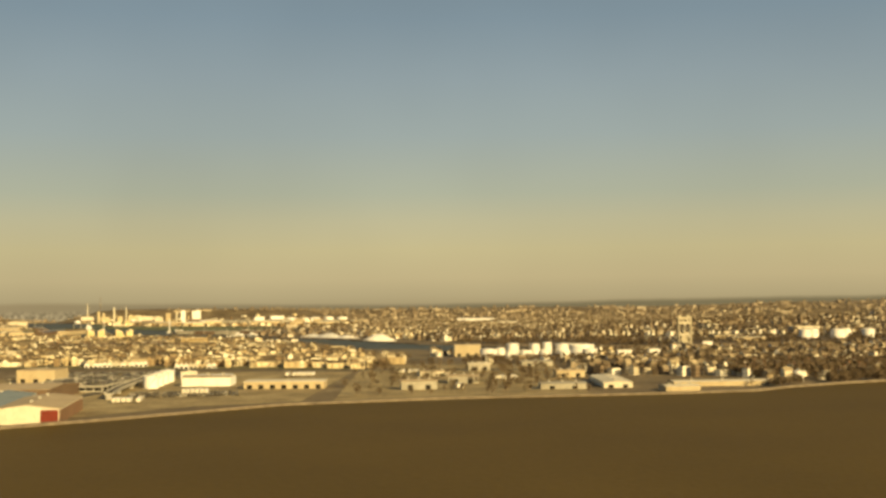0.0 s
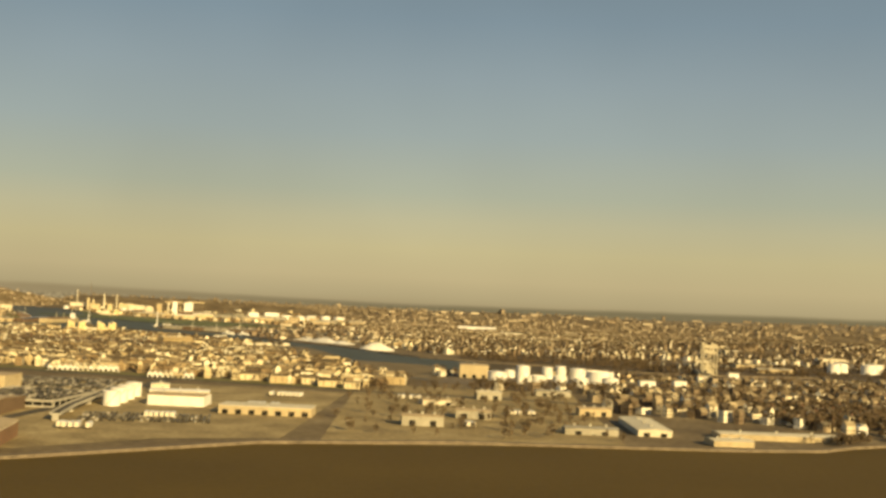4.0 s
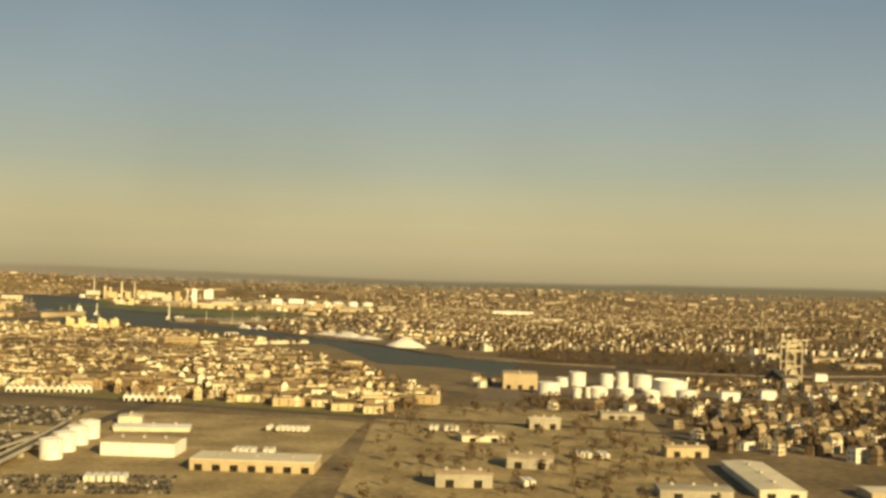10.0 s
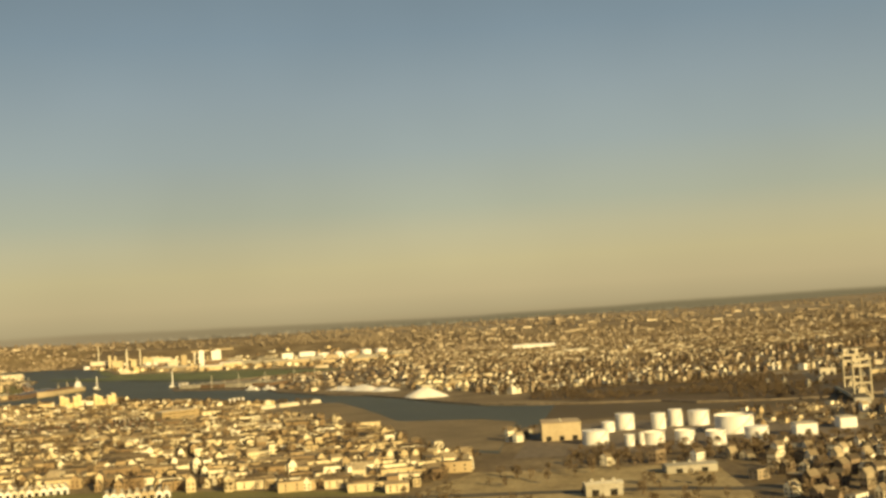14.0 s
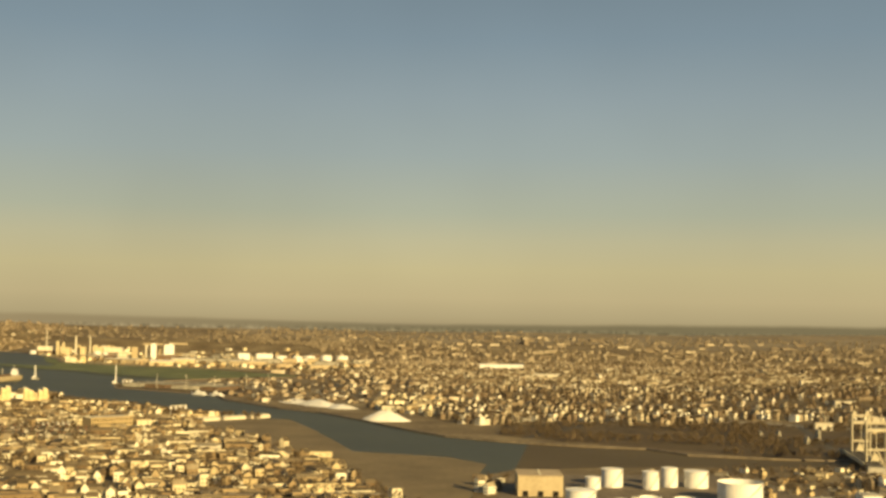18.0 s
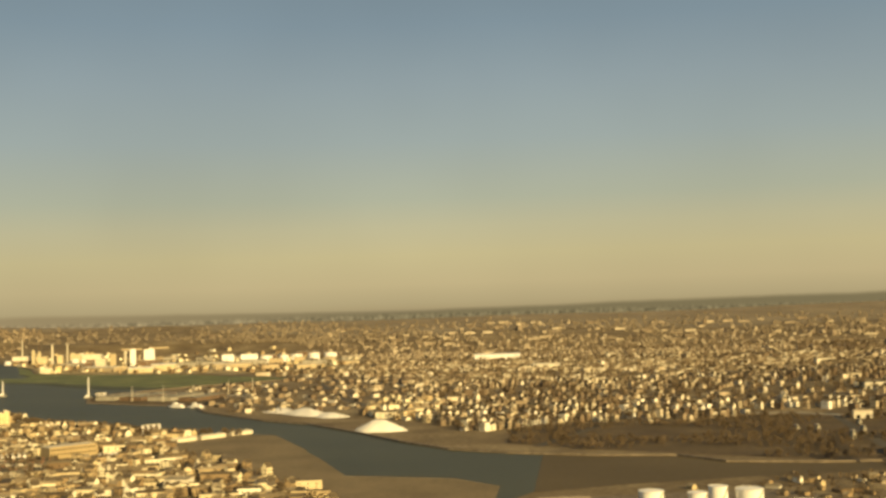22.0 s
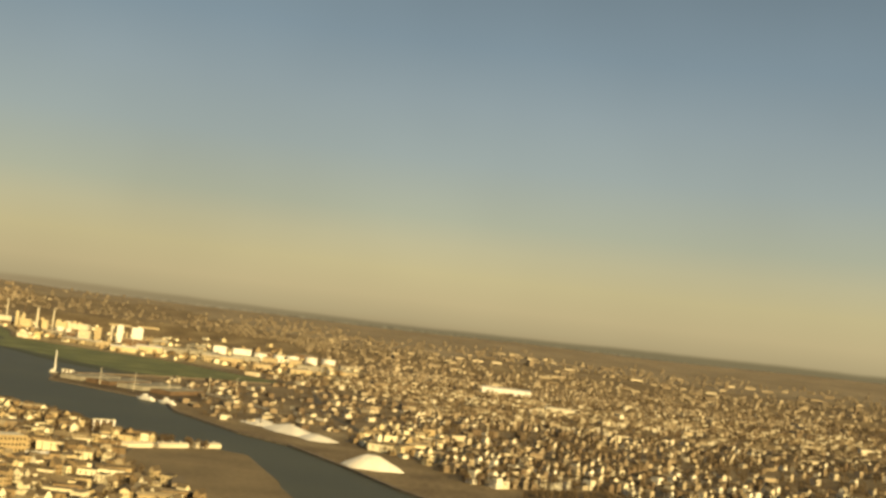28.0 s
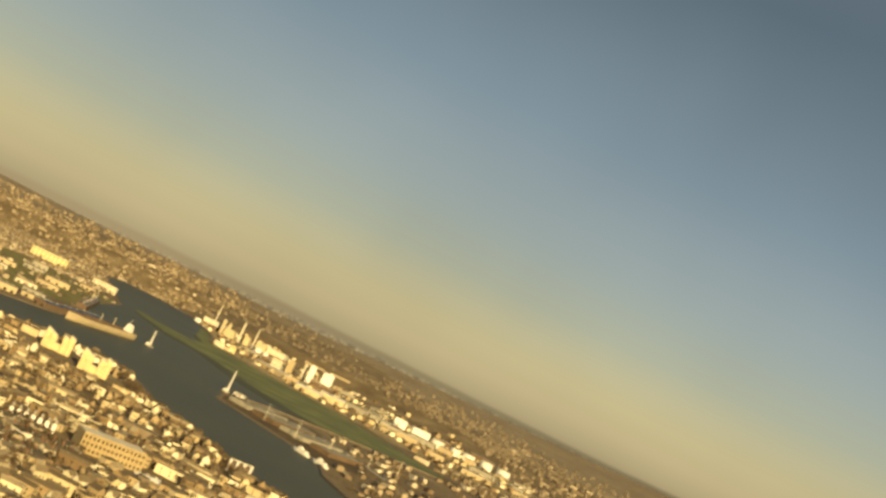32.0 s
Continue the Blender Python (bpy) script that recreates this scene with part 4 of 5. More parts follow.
shed("warehouse", 8, 1590, 42, 1630, 15, M_TAN, M_TANROOF, "tall tan warehouse beside the storage tanks", rise=0)
shed("warehouse", 212, 1528, 229, 1546, 9, M_WHITE, M_TANKTOP, "white flat-roofed shed by the tank yard", rise=0, doors=0)
shed("warehouse", 257, 1562, 271, 1580, 8.5, M_WHITE, M_TANKTOP, "white flat-roofed shed by the creek", rise=0, doors=0)
shed("pier_shed", 170, 966, 198, 986, 4.0, M_TAN, M_PALE, "long low tan shed on the waterfront", rise=0.8, turn=8, doors=0, ribs=4)
shed("pier_shed", 186, 1018, 274, 1040, 4.0, M_TAN, M_PALE, "long low tan shed behind the pier", rise=0.8, turn=4, doors=0, ribs=10)
shed("pier_shed", 128, 1010, 152, 1110, 4.5, M_PALE, M_PALE, "low pale shed at the water's edge", rise=1.0, doors=2)
shed("hall", -236, 1078, -193, 1108, 8, M_WHITE, M_TANROOF, "long white metal hall with a brown roof", rise=1.0, doors=0, ribs=10)
shed("hall", -262, 1186, -212, 1208, 2.8, M_PALE, M_WHITE, "low hall with a broad white metal roof", rise=0.9, turn=10, doors=0)
shed("hall", -270, 1222, -254, 1240, 4.8, M_PALE, M_PALE, "small pale hall behind the tank row", rise=1.0, turn=12, doors=0)
shed("low_shop", -174, 1036, -106, 1066, 6, M_TAN, M_PALE, "low tan workshop with a pale flat roof", rise=0, doors=7)
shed("small_house", 306, 1077, 313, 1086, 7.5, M_WHITE, M_WHITE, "small bright white house above the shore", "house", rise=1.0, doors=1)
hangar = shed("hangar", -288.7, 752, -248.7, 852, 9.5, M_PALE, M_TANROOF, "long hangar with a tan roof and a dark red door", "hangar", rise=2.6, turn=8.8, doors=0, ribs=7)
part("red_door", box(9, -50.6, 0, 19.5, -50.1, 8.6, 0.05), M_RED, hangar, "dark red sliding door")
part("side_cladding", box(20.05, -49.8, 0, 20.3, 49.8, 8.2), M_RUST, hangar, "rust-brown cladding along the side wall")
for k in range(12):
    part("cladding_rib", box(20.3, -47 + 8.4 * k, 0, 20.5, -46.4 + 8.4 * k, 8.2), M_BRICK, hangar)
shed("hangar", -331, 772, -291, 886, 9.5, M_PALE, M_BLUEROOF, "long hangar with a blue-grey roof beside the tan one", "hangar", rise=2.6, turn=8.8, doors=3, ribs=7)
shed("hangar", -392, 932, -306, 1010, 9, M_RUST, M_TANROOF, "broad brown hangar with a low tan roof", "hangar", rise=2.0, doors=4)
shed("works_hall", -404, 1140, -368, 1180, 12, M_TAN, M_TANROOF, "tan flat-roofed works hall behind the car lot", "building", rise=0, doors=3)
shed("works_hall", -470, 1080, -425, 1150, 12, M_TAN, M_TANROOF, "tan flat-roofed works hall", "building", rise=0, doors=3)


def parking_deck(x0, y0, x1, y1, z):
    """A broad low parking deck on columns: a dark block for the shade beneath, with pale double parapets."""
    ob = thing("parking_deck", (x0 + x1) / 2, (y0 + y1) / 2, 0, -2, "low concrete parking deck with pale parapets, crowded with dark cars", "parking deck")
    w, d = x1 - x0, y1 - y0
    part("deck", box(-w / 2, -d / 2, z - 0.5, w / 2, d / 2, z), M_ASPHALT, ob)
    # near-black filler box in place of the shade under the deck
    part("core", box(-w * 0.46, -d * 0.46, 0, w * 0.46, d * 0.46, z - 0.5), M_DARK, ob, "dark block standing in for the shaded interior")
    for s in (-1, 1):
        part("parapet", box(-w / 2 - 0.3, s * d / 2 - 0.2, z - 0.6, w / 2 + 0.3, s * d / 2 + 0.2, z + 1.0, 0.05), M_CONCRETE, ob)
        part("parapet", box(s * w / 2 - 0.2, -d / 2 + 0.2, z - 0.6, s * w / 2 + 0.2, d / 2 - 0.2, z + 1.0, 0.05), M_CONCRETE, ob)
        part("lower_wall", box(-w / 2 - 0.2, s * d / 2 - 0.15, 0, w / 2 + 0.2, s * d / 2 + 0.15, 1.3, 0.05), M_CONCRETE, ob)
    for i in range(11):
        u = -w / 2 + 0.5 + (w - 1.0) * i / 10
        part("column", box(u - 0.3, -d / 2 + 0.2, 0, u + 0.3, -d / 2 + 0.8, z - 0.5), M_CONCRETE, ob)
    for i in range(9):
        v = -d / 2 + 4 + (d - 8) * i / 8
        part("column", box(w / 2 - 0.8, v - 0.3, 0, w / 2 - 0.2, v + 0.3, z - 0.5), M_CONCRETE, ob)
    for i in range(5):
        for k in (-1, 1):
            lamp = part("lamp_post", drum(k * w * 0.25, -d * 0.4 + d * 0.2 * i, z, z + 7, 0.12, 0.08, sides=6), M_PALE, ob)
            part("lamp_head", box(k * w * 0.25 - 0.9, -d * 0.4 + d * 0.2 * i - 0.15, z + 7, k * w * 0.25 + 0.9, -d * 0.4 + d * 0.2 * i + 0.15, z + 7.25), M_GREY, lamp)
    return ob


parking_deck(-360, 1022, -288, 1128, 4.6)


def lift_tower(x, y, turn):
    """One tower of the lift bridge: four legs, cross beams, braces and a machine house on top."""
    ob = thing("bridge_tower", x, y, 0, turn, "tall pale steel tower of a vertical-lift bridge", "bridge tower", "lift bridge towers")
    H, W, D = 43.0, 19.0, 2.2
    for sx in (-1, 1):
        for sy in (-1, 1):
            part("leg", box(sx * W / 2 - 0.65, sy * D / 2 - 0.5, 0, sx * W / 2 + 0.65, sy * D / 2 + 0.5, H, 0.1), M_STEEL, ob)
        for i in range(2):
            part("side_brace", beam((sx * W / 2, -D / 2, 8 + 14 * i), (sx * W / 2, D / 2, 22 + 14 * i), 0.35), M_STEEL, ob)
    for z, t in ((H - 0.8, 1.6), (H - 7.0, 2.6), (18, 1.6)):
        for sy in (-1, 1):
            part("cross_beam", box(-W / 2 + 0.66, sy * D / 2 - 0.45, z - t / 2, W / 2 - 0.66, sy * D / 2 + 0.45, z + t / 2, 0.1), M_STEEL, ob)
    for sx in (-1, 1):
        part("foot_brace", beam((sx * 1.2, -D / 2, 17), (sx * (W / 2 - 1), -D / 2, 1), 1.1), M_STEEL, ob)
        part("sheave", drum(0, 0, -0.7, 0.7, 2.0, sides=20), M_STEEL, ob, "round hoisting wheel", at=pose(sx * W * 0.36, 0, H + 2.6, 90, 0, 0))
    part("middle_post", box(-0.3, -D / 2 - 0.3, 18.8, 0.3, -D / 2 + 0.3, H - 8.3, 0.05), M_STEEL, ob)
    part("lift_truss", box(-3.2, -0.5, 7.5, 3.2, 0.5, 14, 0.1), M_STEEL, ob, "pale end frame of the lift span")
    part("machine_house", box(-W / 2 - 1, -D / 2 - 0.6, H, W / 2 + 1, D / 2 + 0.6, H + 0.9, 0.1), M_STEEL, ob)
    return ob


def beam(a, b, t):
    a, b = Vector(a), Vector(b)
    bm = bmesh.new()
    m = (b - a).to_track_quat("Z", "Y").to_matrix().to_4x4()
    bmesh.ops.create_cube(bm, size=1.0, matrix=Matrix.Translation((a + b) / 2) @ m @ Matrix.Diagonal((t, t, (b - a).length, 1)))
    return bm


lift_tower(350, 1806, 8)
lift_tower(366, 1896, 8)
deck = thing("bridge_deck", 350, 1848, 7.2, -9, "steel lift-bridge deck over the creek", "bridge")
part("roadway", box(-7, -80, -0.7, 7, 80, 0.0), M_ASPHALT, deck)
for s in (-1, 1):
    part("girder", box(s * 7.5 - 0.5, -62, -2.2, s * 7.5 + 0.5, 62, 1.0), M_STEEL, deck)
    part("abutment", box(-8, s * 82 - 5, -7.6, 8, s * 82 + 5, -0.8), M_CONCRETE, deck)


def heap(name, x, y, lx, ly, h, turn, label, seed):
    """A heap of salt: an uneven ridge with slumped sides."""
    ob = thing(name, x, y, -0.2, turn, label, "salt heap", "salt heaps")
    r = np.random.default_rng(seed)
    n, k = 28, 12
    v, f = [], []
    for i in range(k + 1):
        q = 1 - i / k
        for j in range(n):
            a = 2 * math.pi * j / n
            g = 1 + 0.09 * math.sin(3 * a + seed) + 0.05 * math.sin(7 * a + 2 * seed) + r.normal(0, 0.012)
            v.append((lx / 2 * (0.18 + 0.82 * q) * q ** 0.0 * g * math.cos(a) if i < k else lx * 0.07 * math.cos(a), ly / 2 * q * g * math.sin(a), h * (1 - q) ** 0.85 + r.normal(0, 0.15) * (0 < i)))
    for i in range(k):
        for j in range(n):
            a, b = i * n + j, i * n + (j + 1) % n
            f.append((a, b, b + n, a + n))
    f.append(tuple(range(k * n, (k + 1) * n)))
    part("salt_mound", mesh("salt_mound", v, f, [M_SALT], smooth=True), None, ob)
    return ob


heap("salt_heap", -130, 2258, 66, 46, 13, -20, "tall white heap of road salt on the creek bank", 1)
heap("salt_heap", -283, 2560, 74, 44, 6.5, -52, "low white heap of road salt on the creek bank", 2)
heap("salt_heap", -243, 2508, 84, 46, 9.5, -50, "long white heap of road salt on the creek bank", 3)
heap("salt_heap", -205, 2462, 60, 40, 6.0, -48, "low white heap of road salt on the creek bank", 5)


# ---- far works across the water ----
def stack(x, y, h, r, label="tall slim pale chimney stack of the power station"):
    ob = thing("chimney_stack", x, y, float(height(x, y)), 0, label, "chimney", "chimney stacks")
    part("shaft", drum(0, 0, 0, h, r, r * 0.62, sides=16), M_PALE, ob)
    part("collar", drum(0, 0, h - 3, h + 0.4, r * 0.74, sides=16), M_CONCRETE, ob)
    part("plinth", box(-r * 1.5, -r * 1.5, -1, r * 1.5, r * 1.5, 3.5, 0.2), M_CONCRETE, ob)


def block(name, x, y, w, d, h, wall, label, category="building", rows=0, cols=0, turn=0.0, group="", steps=(), glass=None):
    """A flat-roofed block with a parapet, rows of windows and, where it has them, stepped upper parts."""
    z = float(height(x, y))
    ob = thing(name, x, y, z, turn, label, category, group)
    front = part("wall", box(-w / 2, -d / 2, -0.5, w / 2, d / 2, h), wall, ob)
    part("roof", box(-w / 2 + 0.3, -d / 2 + 0.3, h, w / 2 - 0.3, d / 2 - 0.3, h + 0.3), M_TANKTOP, ob)
    part("parapet", box(-w / 2 - 0.15, -d / 2 - 0.15, h - 0.4, w / 2 + 0.15, -d / 2 + 0.35, h + 1.0), wall, ob)
    for sx, sw, sd, sh in steps:
        part("upper_wall", box(sx - sw / 2, -sd / 2, h + 0.3, sx + sw / 2, sd / 2, h + sh, 0.1), wall, ob)
    if rows:
        pane = mesh("window", *slab(w / cols * 0.42, 0.2, h / rows * 0.45), [glass or M_SHADED])
        for i in range(rows):
            for j in range(cols):
                part("window", pane, None, front, at=pose(-w / 2 + w * (j + 0.5) / cols, -d / 2 - 0.03, h * (i + 0.55) / rows))
    return ob


def based(ob, w, d, h):
    """A dark lower wall round the foot of a works hall."""
    part("lower_wall", box(-w / 2 - 0.3, -d / 2 - 0.3, -0.4, w / 2 + 0.3, d / 2 + 0.3, h, 0.1), M_RUST, ob, "dark lower wall")
    for k in range(5):
        part("buttress", box(-w * 0.4 + w * 0.2 * k - 0.6, -d / 2 - 1.0, -0.4, -w * 0.4 + w * 0.2 * k + 0.6, -d / 2 - 0.35, h), M_CONCRETE, ob)


stack(-1262, 4600, 62, 4.2, "broad cream chimney stack of the power station")
stack(-1223, 4625, 61, 2.8)
stack(-1410, 4760, 74, 2.4, "slim pale chimney stack behind the power station")


def radio_mast(x, y, h):
    """A very slim stayed mast with a small platform."""
    ob = thing("radio_mast", x, y, float(height(x, y)) - 0.3, 0, "very slim dark mast behind the power station", "mast")
    pole = part("pole", drum(0, 0, 0, h, 1.3, 0.5, sides=8), M_RUST, ob)
    part("platform", drum(0, 0, h * 0.72, h * 0.72 + 1.2, 2.2, sides=10), M_STEEL, pole)
    for k in range(3):
        a = 2.1 * k
        part("stay", beam((22 * math.cos(a), 22 * math.sin(a), 0), (0, 0, h * 0.7), 0.15), M_STEEL, ob)


radio_mast(-1370, 4800, 86)
based(block("turbine_hall", -1362, 4640, 65, 45, 25, M_PALE, "long white turbine hall with a dark foot", "power station", 0, 0, 6), 65, 45, 12)
based(block("turbine_hall", -1176, 4690, 82, 45, 24, M_PALE, "long white turbine hall with a dark foot", "power station", 0, 0, 6, steps=((-20, 12, 14, 5),)), 82, 45, 8)
block("boiler_house", -1293, 4600, 32, 34, 24, M_CREAM, "pale boiler house of the power station", "power station", 3, 5, 6)
block("boiler_tower", -1317, 4590, 8, 9, 42, M_CREAM, "tall narrow cream boiler tower", "power station", 0, 0, 6, "boiler towers", ((0, 5, 5, 3),))
block("boiler_tower", -1298, 4590, 7, 9, 38, M_CREAM, "tall narrow white boiler tower", "power station", 0, 0, 6, "boiler towers", ((0, 4, 4, 3),))
block("boiler_house", -1249, 4640, 17, 26, 25, M_CREAM, "white boiler house between the stacks", "power station", 0, 0, 6)
block("boiler_house", -1198, 4630, 30, 28, 25, M_CREAM, "broad white boiler house with stepped roofs", "power station", 0, 0, 6, steps=((-8, 12, 16, 7), (9, 8, 10, 4)))
block("pump_house", -1080, 3968, 26, 18, 12, M_PALE, "low cream pump house at the water's edge", "building", 2, 5, 20, steps=((5, 8, 8, 4),))
block("pump_house", -1052, 3990, 14, 12, 16, M_YELLOW, "ochre pump house at the water's edge", "building", 2, 3, 20)
block("works_block", -983, 4136, 27, 24, 27, M_PALE, "cream works block by the far bank", "building", 3, 5, 12)
block("works_block", -960, 4178, 16, 20, 39, M_TAN, "tall tan works block beside the silos", "building", 5, 3, 12)
for x, y, dia, h in ((-1180, 4560, 22, 14), (-1150, 4545, 16, 12), (-1400, 4600, 20, 12)):
    tank(x, y, dia, h, label="pale fuel tank beside the power station", group="fuel tanks")
block("silo_block", -933, 4288, 16, 24, 46, M_WHITE, "tall white windowless silo block", "silo", 0, 0, 12, "white silo blocks", ((0, 7, 9, 3),))
block("silo_block", -886, 4285, 29, 28, 45, M_WHITE, "tall broad white windowless silo block", "silo", 0, 0, 12, "white silo blocks", ((4, 9, 9, 4),))
block("silo_block", -959, 4310, 8, 18, 42, M_PALE, "slim pale silo block", "silo", 0, 0, 12, "white silo blocks")
block("silo_block", -914, 4300, 10, 20, 30, M_TAN, "short tan silo block between the white ones", "silo", 0, 0, 12, "white silo blocks")


def gallery(x0, x1, y, z):
    """A raised conveyor gallery on slim legs."""
    ob = thing("conveyor_gallery", (x0 + x1) / 2, y, 0, 12, "long tan conveyor gallery raised on slim legs behind the silos", "conveyor", "conveyor galleries")
    w = x1 - x0
    part("gallery_wall", box(-w / 2, -2.5, z, w / 2, 2.5, z + 4, 0.2), M_TAN, ob)
    part("roof", box(-w / 2 - 0.4, -3, z + 4, w / 2 + 0.4, 3, z + 4.5), M_TANROOF, ob)
    for k in range(4):
        for v in (-2, 2):
            u = -w * 0.42 + w * 0.28 * k
            part("leg", box(u - 0.3, v - 0.3, -0.4, u + 0.3, v + 0.3, z), M_RUST, ob)


gallery(-980, -922, 4350, 43)
gallery(-902, -846, 4350, 45)
for x, y, dia, h in ((-545, 4225, 34, 20), (-505, 4290, 28, 18), (-470, 4300, 34, 19), (-425, 4340, 34, 20), (-382, 4390, 38, 18)):
    tank(x, y, dia, h, label="broad white storage tank in the far works", group="far tanks")
for x, y, w, h in ((-672, 4330, 34, 22), (-590, 4200, 46, 26)):
    block("storage_block", x, y, w, 34, h, M_WHITE, "white windowless storage block", "warehouse", 0, 0, 14, "white storage blocks")
shed("long_warehouse", -840, 3860, -776, 3900, 12, M_CREAM, M_WHITE, "long white warehouse by the far bank", rise=2.0, turn=8, doors=0, ribs=9)
shed("long_warehouse", -800, 3932, -738, 3976, 16, M_CREAM, M_WHITE, "tall long white warehouse behind the bank", rise=2.0, turn=8, doors=0, ribs=8)
shed("long_warehouse", -640, 3930, -545, 3980, 13, M_TAN, M_PALE, "long pale warehouse by the far bank", rise=2.0, turn=2, doors=0)
shed("long_warehouse", -1000, 3990, -880, 4040, 11, M_TAN, M_PALE, "long pale warehouse behind the quay", rise=2.0, turn=-30, doors=0)
shed("long_warehouse", 30, 3985, 148, 4030, 13, M_WHITE, M_WHITE, "long white warehouse among the houses", rise=2.0, doors=0)
shed("long_warehouse", 142, 3470, 204, 3505, 10, M_PALE, M_PALE, "long pale warehouse among the houses", rise=2.0, doors=0)
POINT = random.Random(21)
for x, y in ((-1010, 2850), (-1060, 2880), (-1000, 2920), (-1120, 2960), (-1040, 2990), (-1180, 3060), (-1110, 3080), (-1230, 3180), (-1160, 3240), (-1300, 3300), (-1230, 3400), (-1330, 3480), (-1380, 3600), (-1300, 3680), (-1440, 3500), (-1420, 3300)):
    shed("works_shed", x - 22, y - 10, x + POINT.uniform(8, 30), y + POINT.uniform(4, 12), POINT.uniform(6, 12), POINT.choice((M_PALE, M_TAN, M_GREY, M_MILL)), POINT.choice((M_GREYROOF, M_TANROOF)), "low works shed on the grassy point", rise=1.5, turn=POINT.uniform(20, 40), doors=3, group="works sheds")
block("works_block", -1530, 3890, 90, 40, 26, M_YELLOW, "large ochre works block beyond the inlet", "building", 3, 9, 20)
block("works_block", -1390, 3930, 60, 30, 18, M_PALE, "pale works block beside the inlet", "building", 2, 7, 20)
YARD = random.Random(33)
for x, y in ((-40, 1010), (75, 1000), (0, 1080), (100, 1150), (-30, 1190), (20, 1270), (80, 1350)):
    shed("works_shed", x, y, x + YARD.uniform(16, 40), y + YARD.uniform(10, 20), YARD.uniform(4, 8), YARD.choice((M_PALE, M_TAN, M_GREY, M_TAN)), YARD.choice((M_PALE, M_TANROOF, M_GREY)), "low works shed in the waterfront yards", rise=1.0, turn=YARD.uniform(-12, 14), doors=2, group="works sheds")
WORKS = random.Random(11)
for x, y in ((-1060, 4240), (-1080, 4330), (-820, 4120), (-780, 4050), (-760, 4260), (-700, 4080), (-650, 4120), (-590, 4050), (-520, 4100), (-460, 4150), (-420, 4000), (-380, 4180), (-330, 4080), (-340, 4260), (-300, 3900), (-420, 3820),
             (-500, 3830), (-620, 3860), (-1150, 4330), (-1010, 4160), (-900, 4180), (-700, 4480), (-600, 4480), (-500, 4520), (-800, 4520), (-900, 4520), (-1000, 4560)):
    w, h = WORKS.uniform(30, 75), WORKS.uniform(8, 18)
    shed("works_shed", x, y, x + w, y + WORKS.uniform(24, 40), h, WORKS.choice((M_TAN, M_GREY, M_MILL, M_RUST)), WORKS.choice((M_GREY, M_TANROOF, M_GREYROOF)), "low works shed in the industrial quarter", rise=1.5, turn=WORKS.uniform(-8, 25), doors=3, group="works sheds")


def apartment(x, y, turn, heights):
    """A yellow apartment block: a low body and separate stepped towers with sloped roofs, all with windows."""
    n = len(heights)
    unit = 6.8
    w = unit * n
    ob = thing("apartment_block", x, y, 0, turn, "yellow apartment block with stepped towers by the water", "apartment block", "yellow apartment blocks")
    part("wall", box(-w / 2, -3, -0.5, w / 2, 9, 8), M_YELLOW, ob)
    part("roof", box(-w / 2 - 0.3, -3.3, 8, w / 2 + 0.3, 9.3, 8.5, 0.1), M_TANKTOP, ob)
    pane = mesh("window", *slab(1.3, 0.2, 1.5), [M_SHADED])
    for i, h in enumerate(heights):
        if not h:
            continue
        u, f = -w / 2 + unit * (i + 0.5), -7.5 if i in (1, 3) else -6.0
        tower = part("tower_wall", box(u - 3.2, f, -0.5, u + 3.2, f + 13, h, 0.1), M_YELLOW, ob)
        g = bmesh.new()
        lo, hi = [g.verts.new((u + a, f + b, h + (2.6 if a < 0 else 0.05))) for a, b in ((-3.35, -0.3), (3.35, -0.3), (3.35, 13.3), (-3.35, 13.3))], [g.verts.new((u + a, f + b, h)) for a, b in ((-3.35, -0.3), (3.35, -0.3), (3.35, 13.3), (-3.35, 13.3))]
        g.faces.new(lo)
        g.faces.new(hi[::-1])
        for q in range(4):
            g.faces.new((hi[q], hi[(q + 1) % 4], lo[(q + 1) % 4], lo[q]))
        part("tower_roof", g, M_PALE, tower, "pale single-sloped roof")
        for r in range(int(h // 3.2) - 1):
            for d in (-1, 1):
                part("window", pane, None, tower, at=pose(u + 1.7 * d, f - 0.05, 2.4 + 3.2 * r))
    return ob


apartment(-721, 2490, 28, (20, 17, 0, 18, 20.5))
apartment(-654, 2458, 24, (21, 18, 0, 18, 20.5))
mill = block("mill_block", -436, 2064, 50, 22, 14, M_OCHRE, "long ochre brick block with tall piers and a flat cream roof", "apartment block", 3, 15, 42, glass=M_DARK)
for i in range(16):
    u = -25 + 50 * i / 15
    part("pier", box(u - 0.55, -11.9, 0, u + 0.55, -11.05, 14.4), M_OCHRE, mill)
part("upper_roof", box(-24, -10, 14.3, 24, 10, 14.9, 0.2), M_PALE, mill, "pale gravel roof")
for x, y, w, turn in ((-352, 2196, 40, 47), (-322, 2228, 34, 47), (-294, 2258, 30, 47)):
    shed("boat_shed", x - w / 2, y - 5, x + w / 2, y + 5, 4, M_PALE, M_PALE, "long low pale-roofed shed on the river bank", rise=1.0, turn=turn, doors=0, ribs=5, group="river sheds")
for i in range(7):
    x, y = -506 + 4.7 * i, 2036 + 2.9 * i
    shed("narrow_house", x - 1.6, y - 4, x + 1.6, y + 4, 7, M_WHITE, M_ROOF, "narrow white house in an even row", "house", rise=1.2, turn=28, doors=0, group="row of narrow houses")
shed("warehouse", -403, 2035, -379, 2046, 6, M_WHITE, M_WHITE, "white shed in front of the ochre brick block", rise=1.2, turn=50, doors=0, ribs=4)



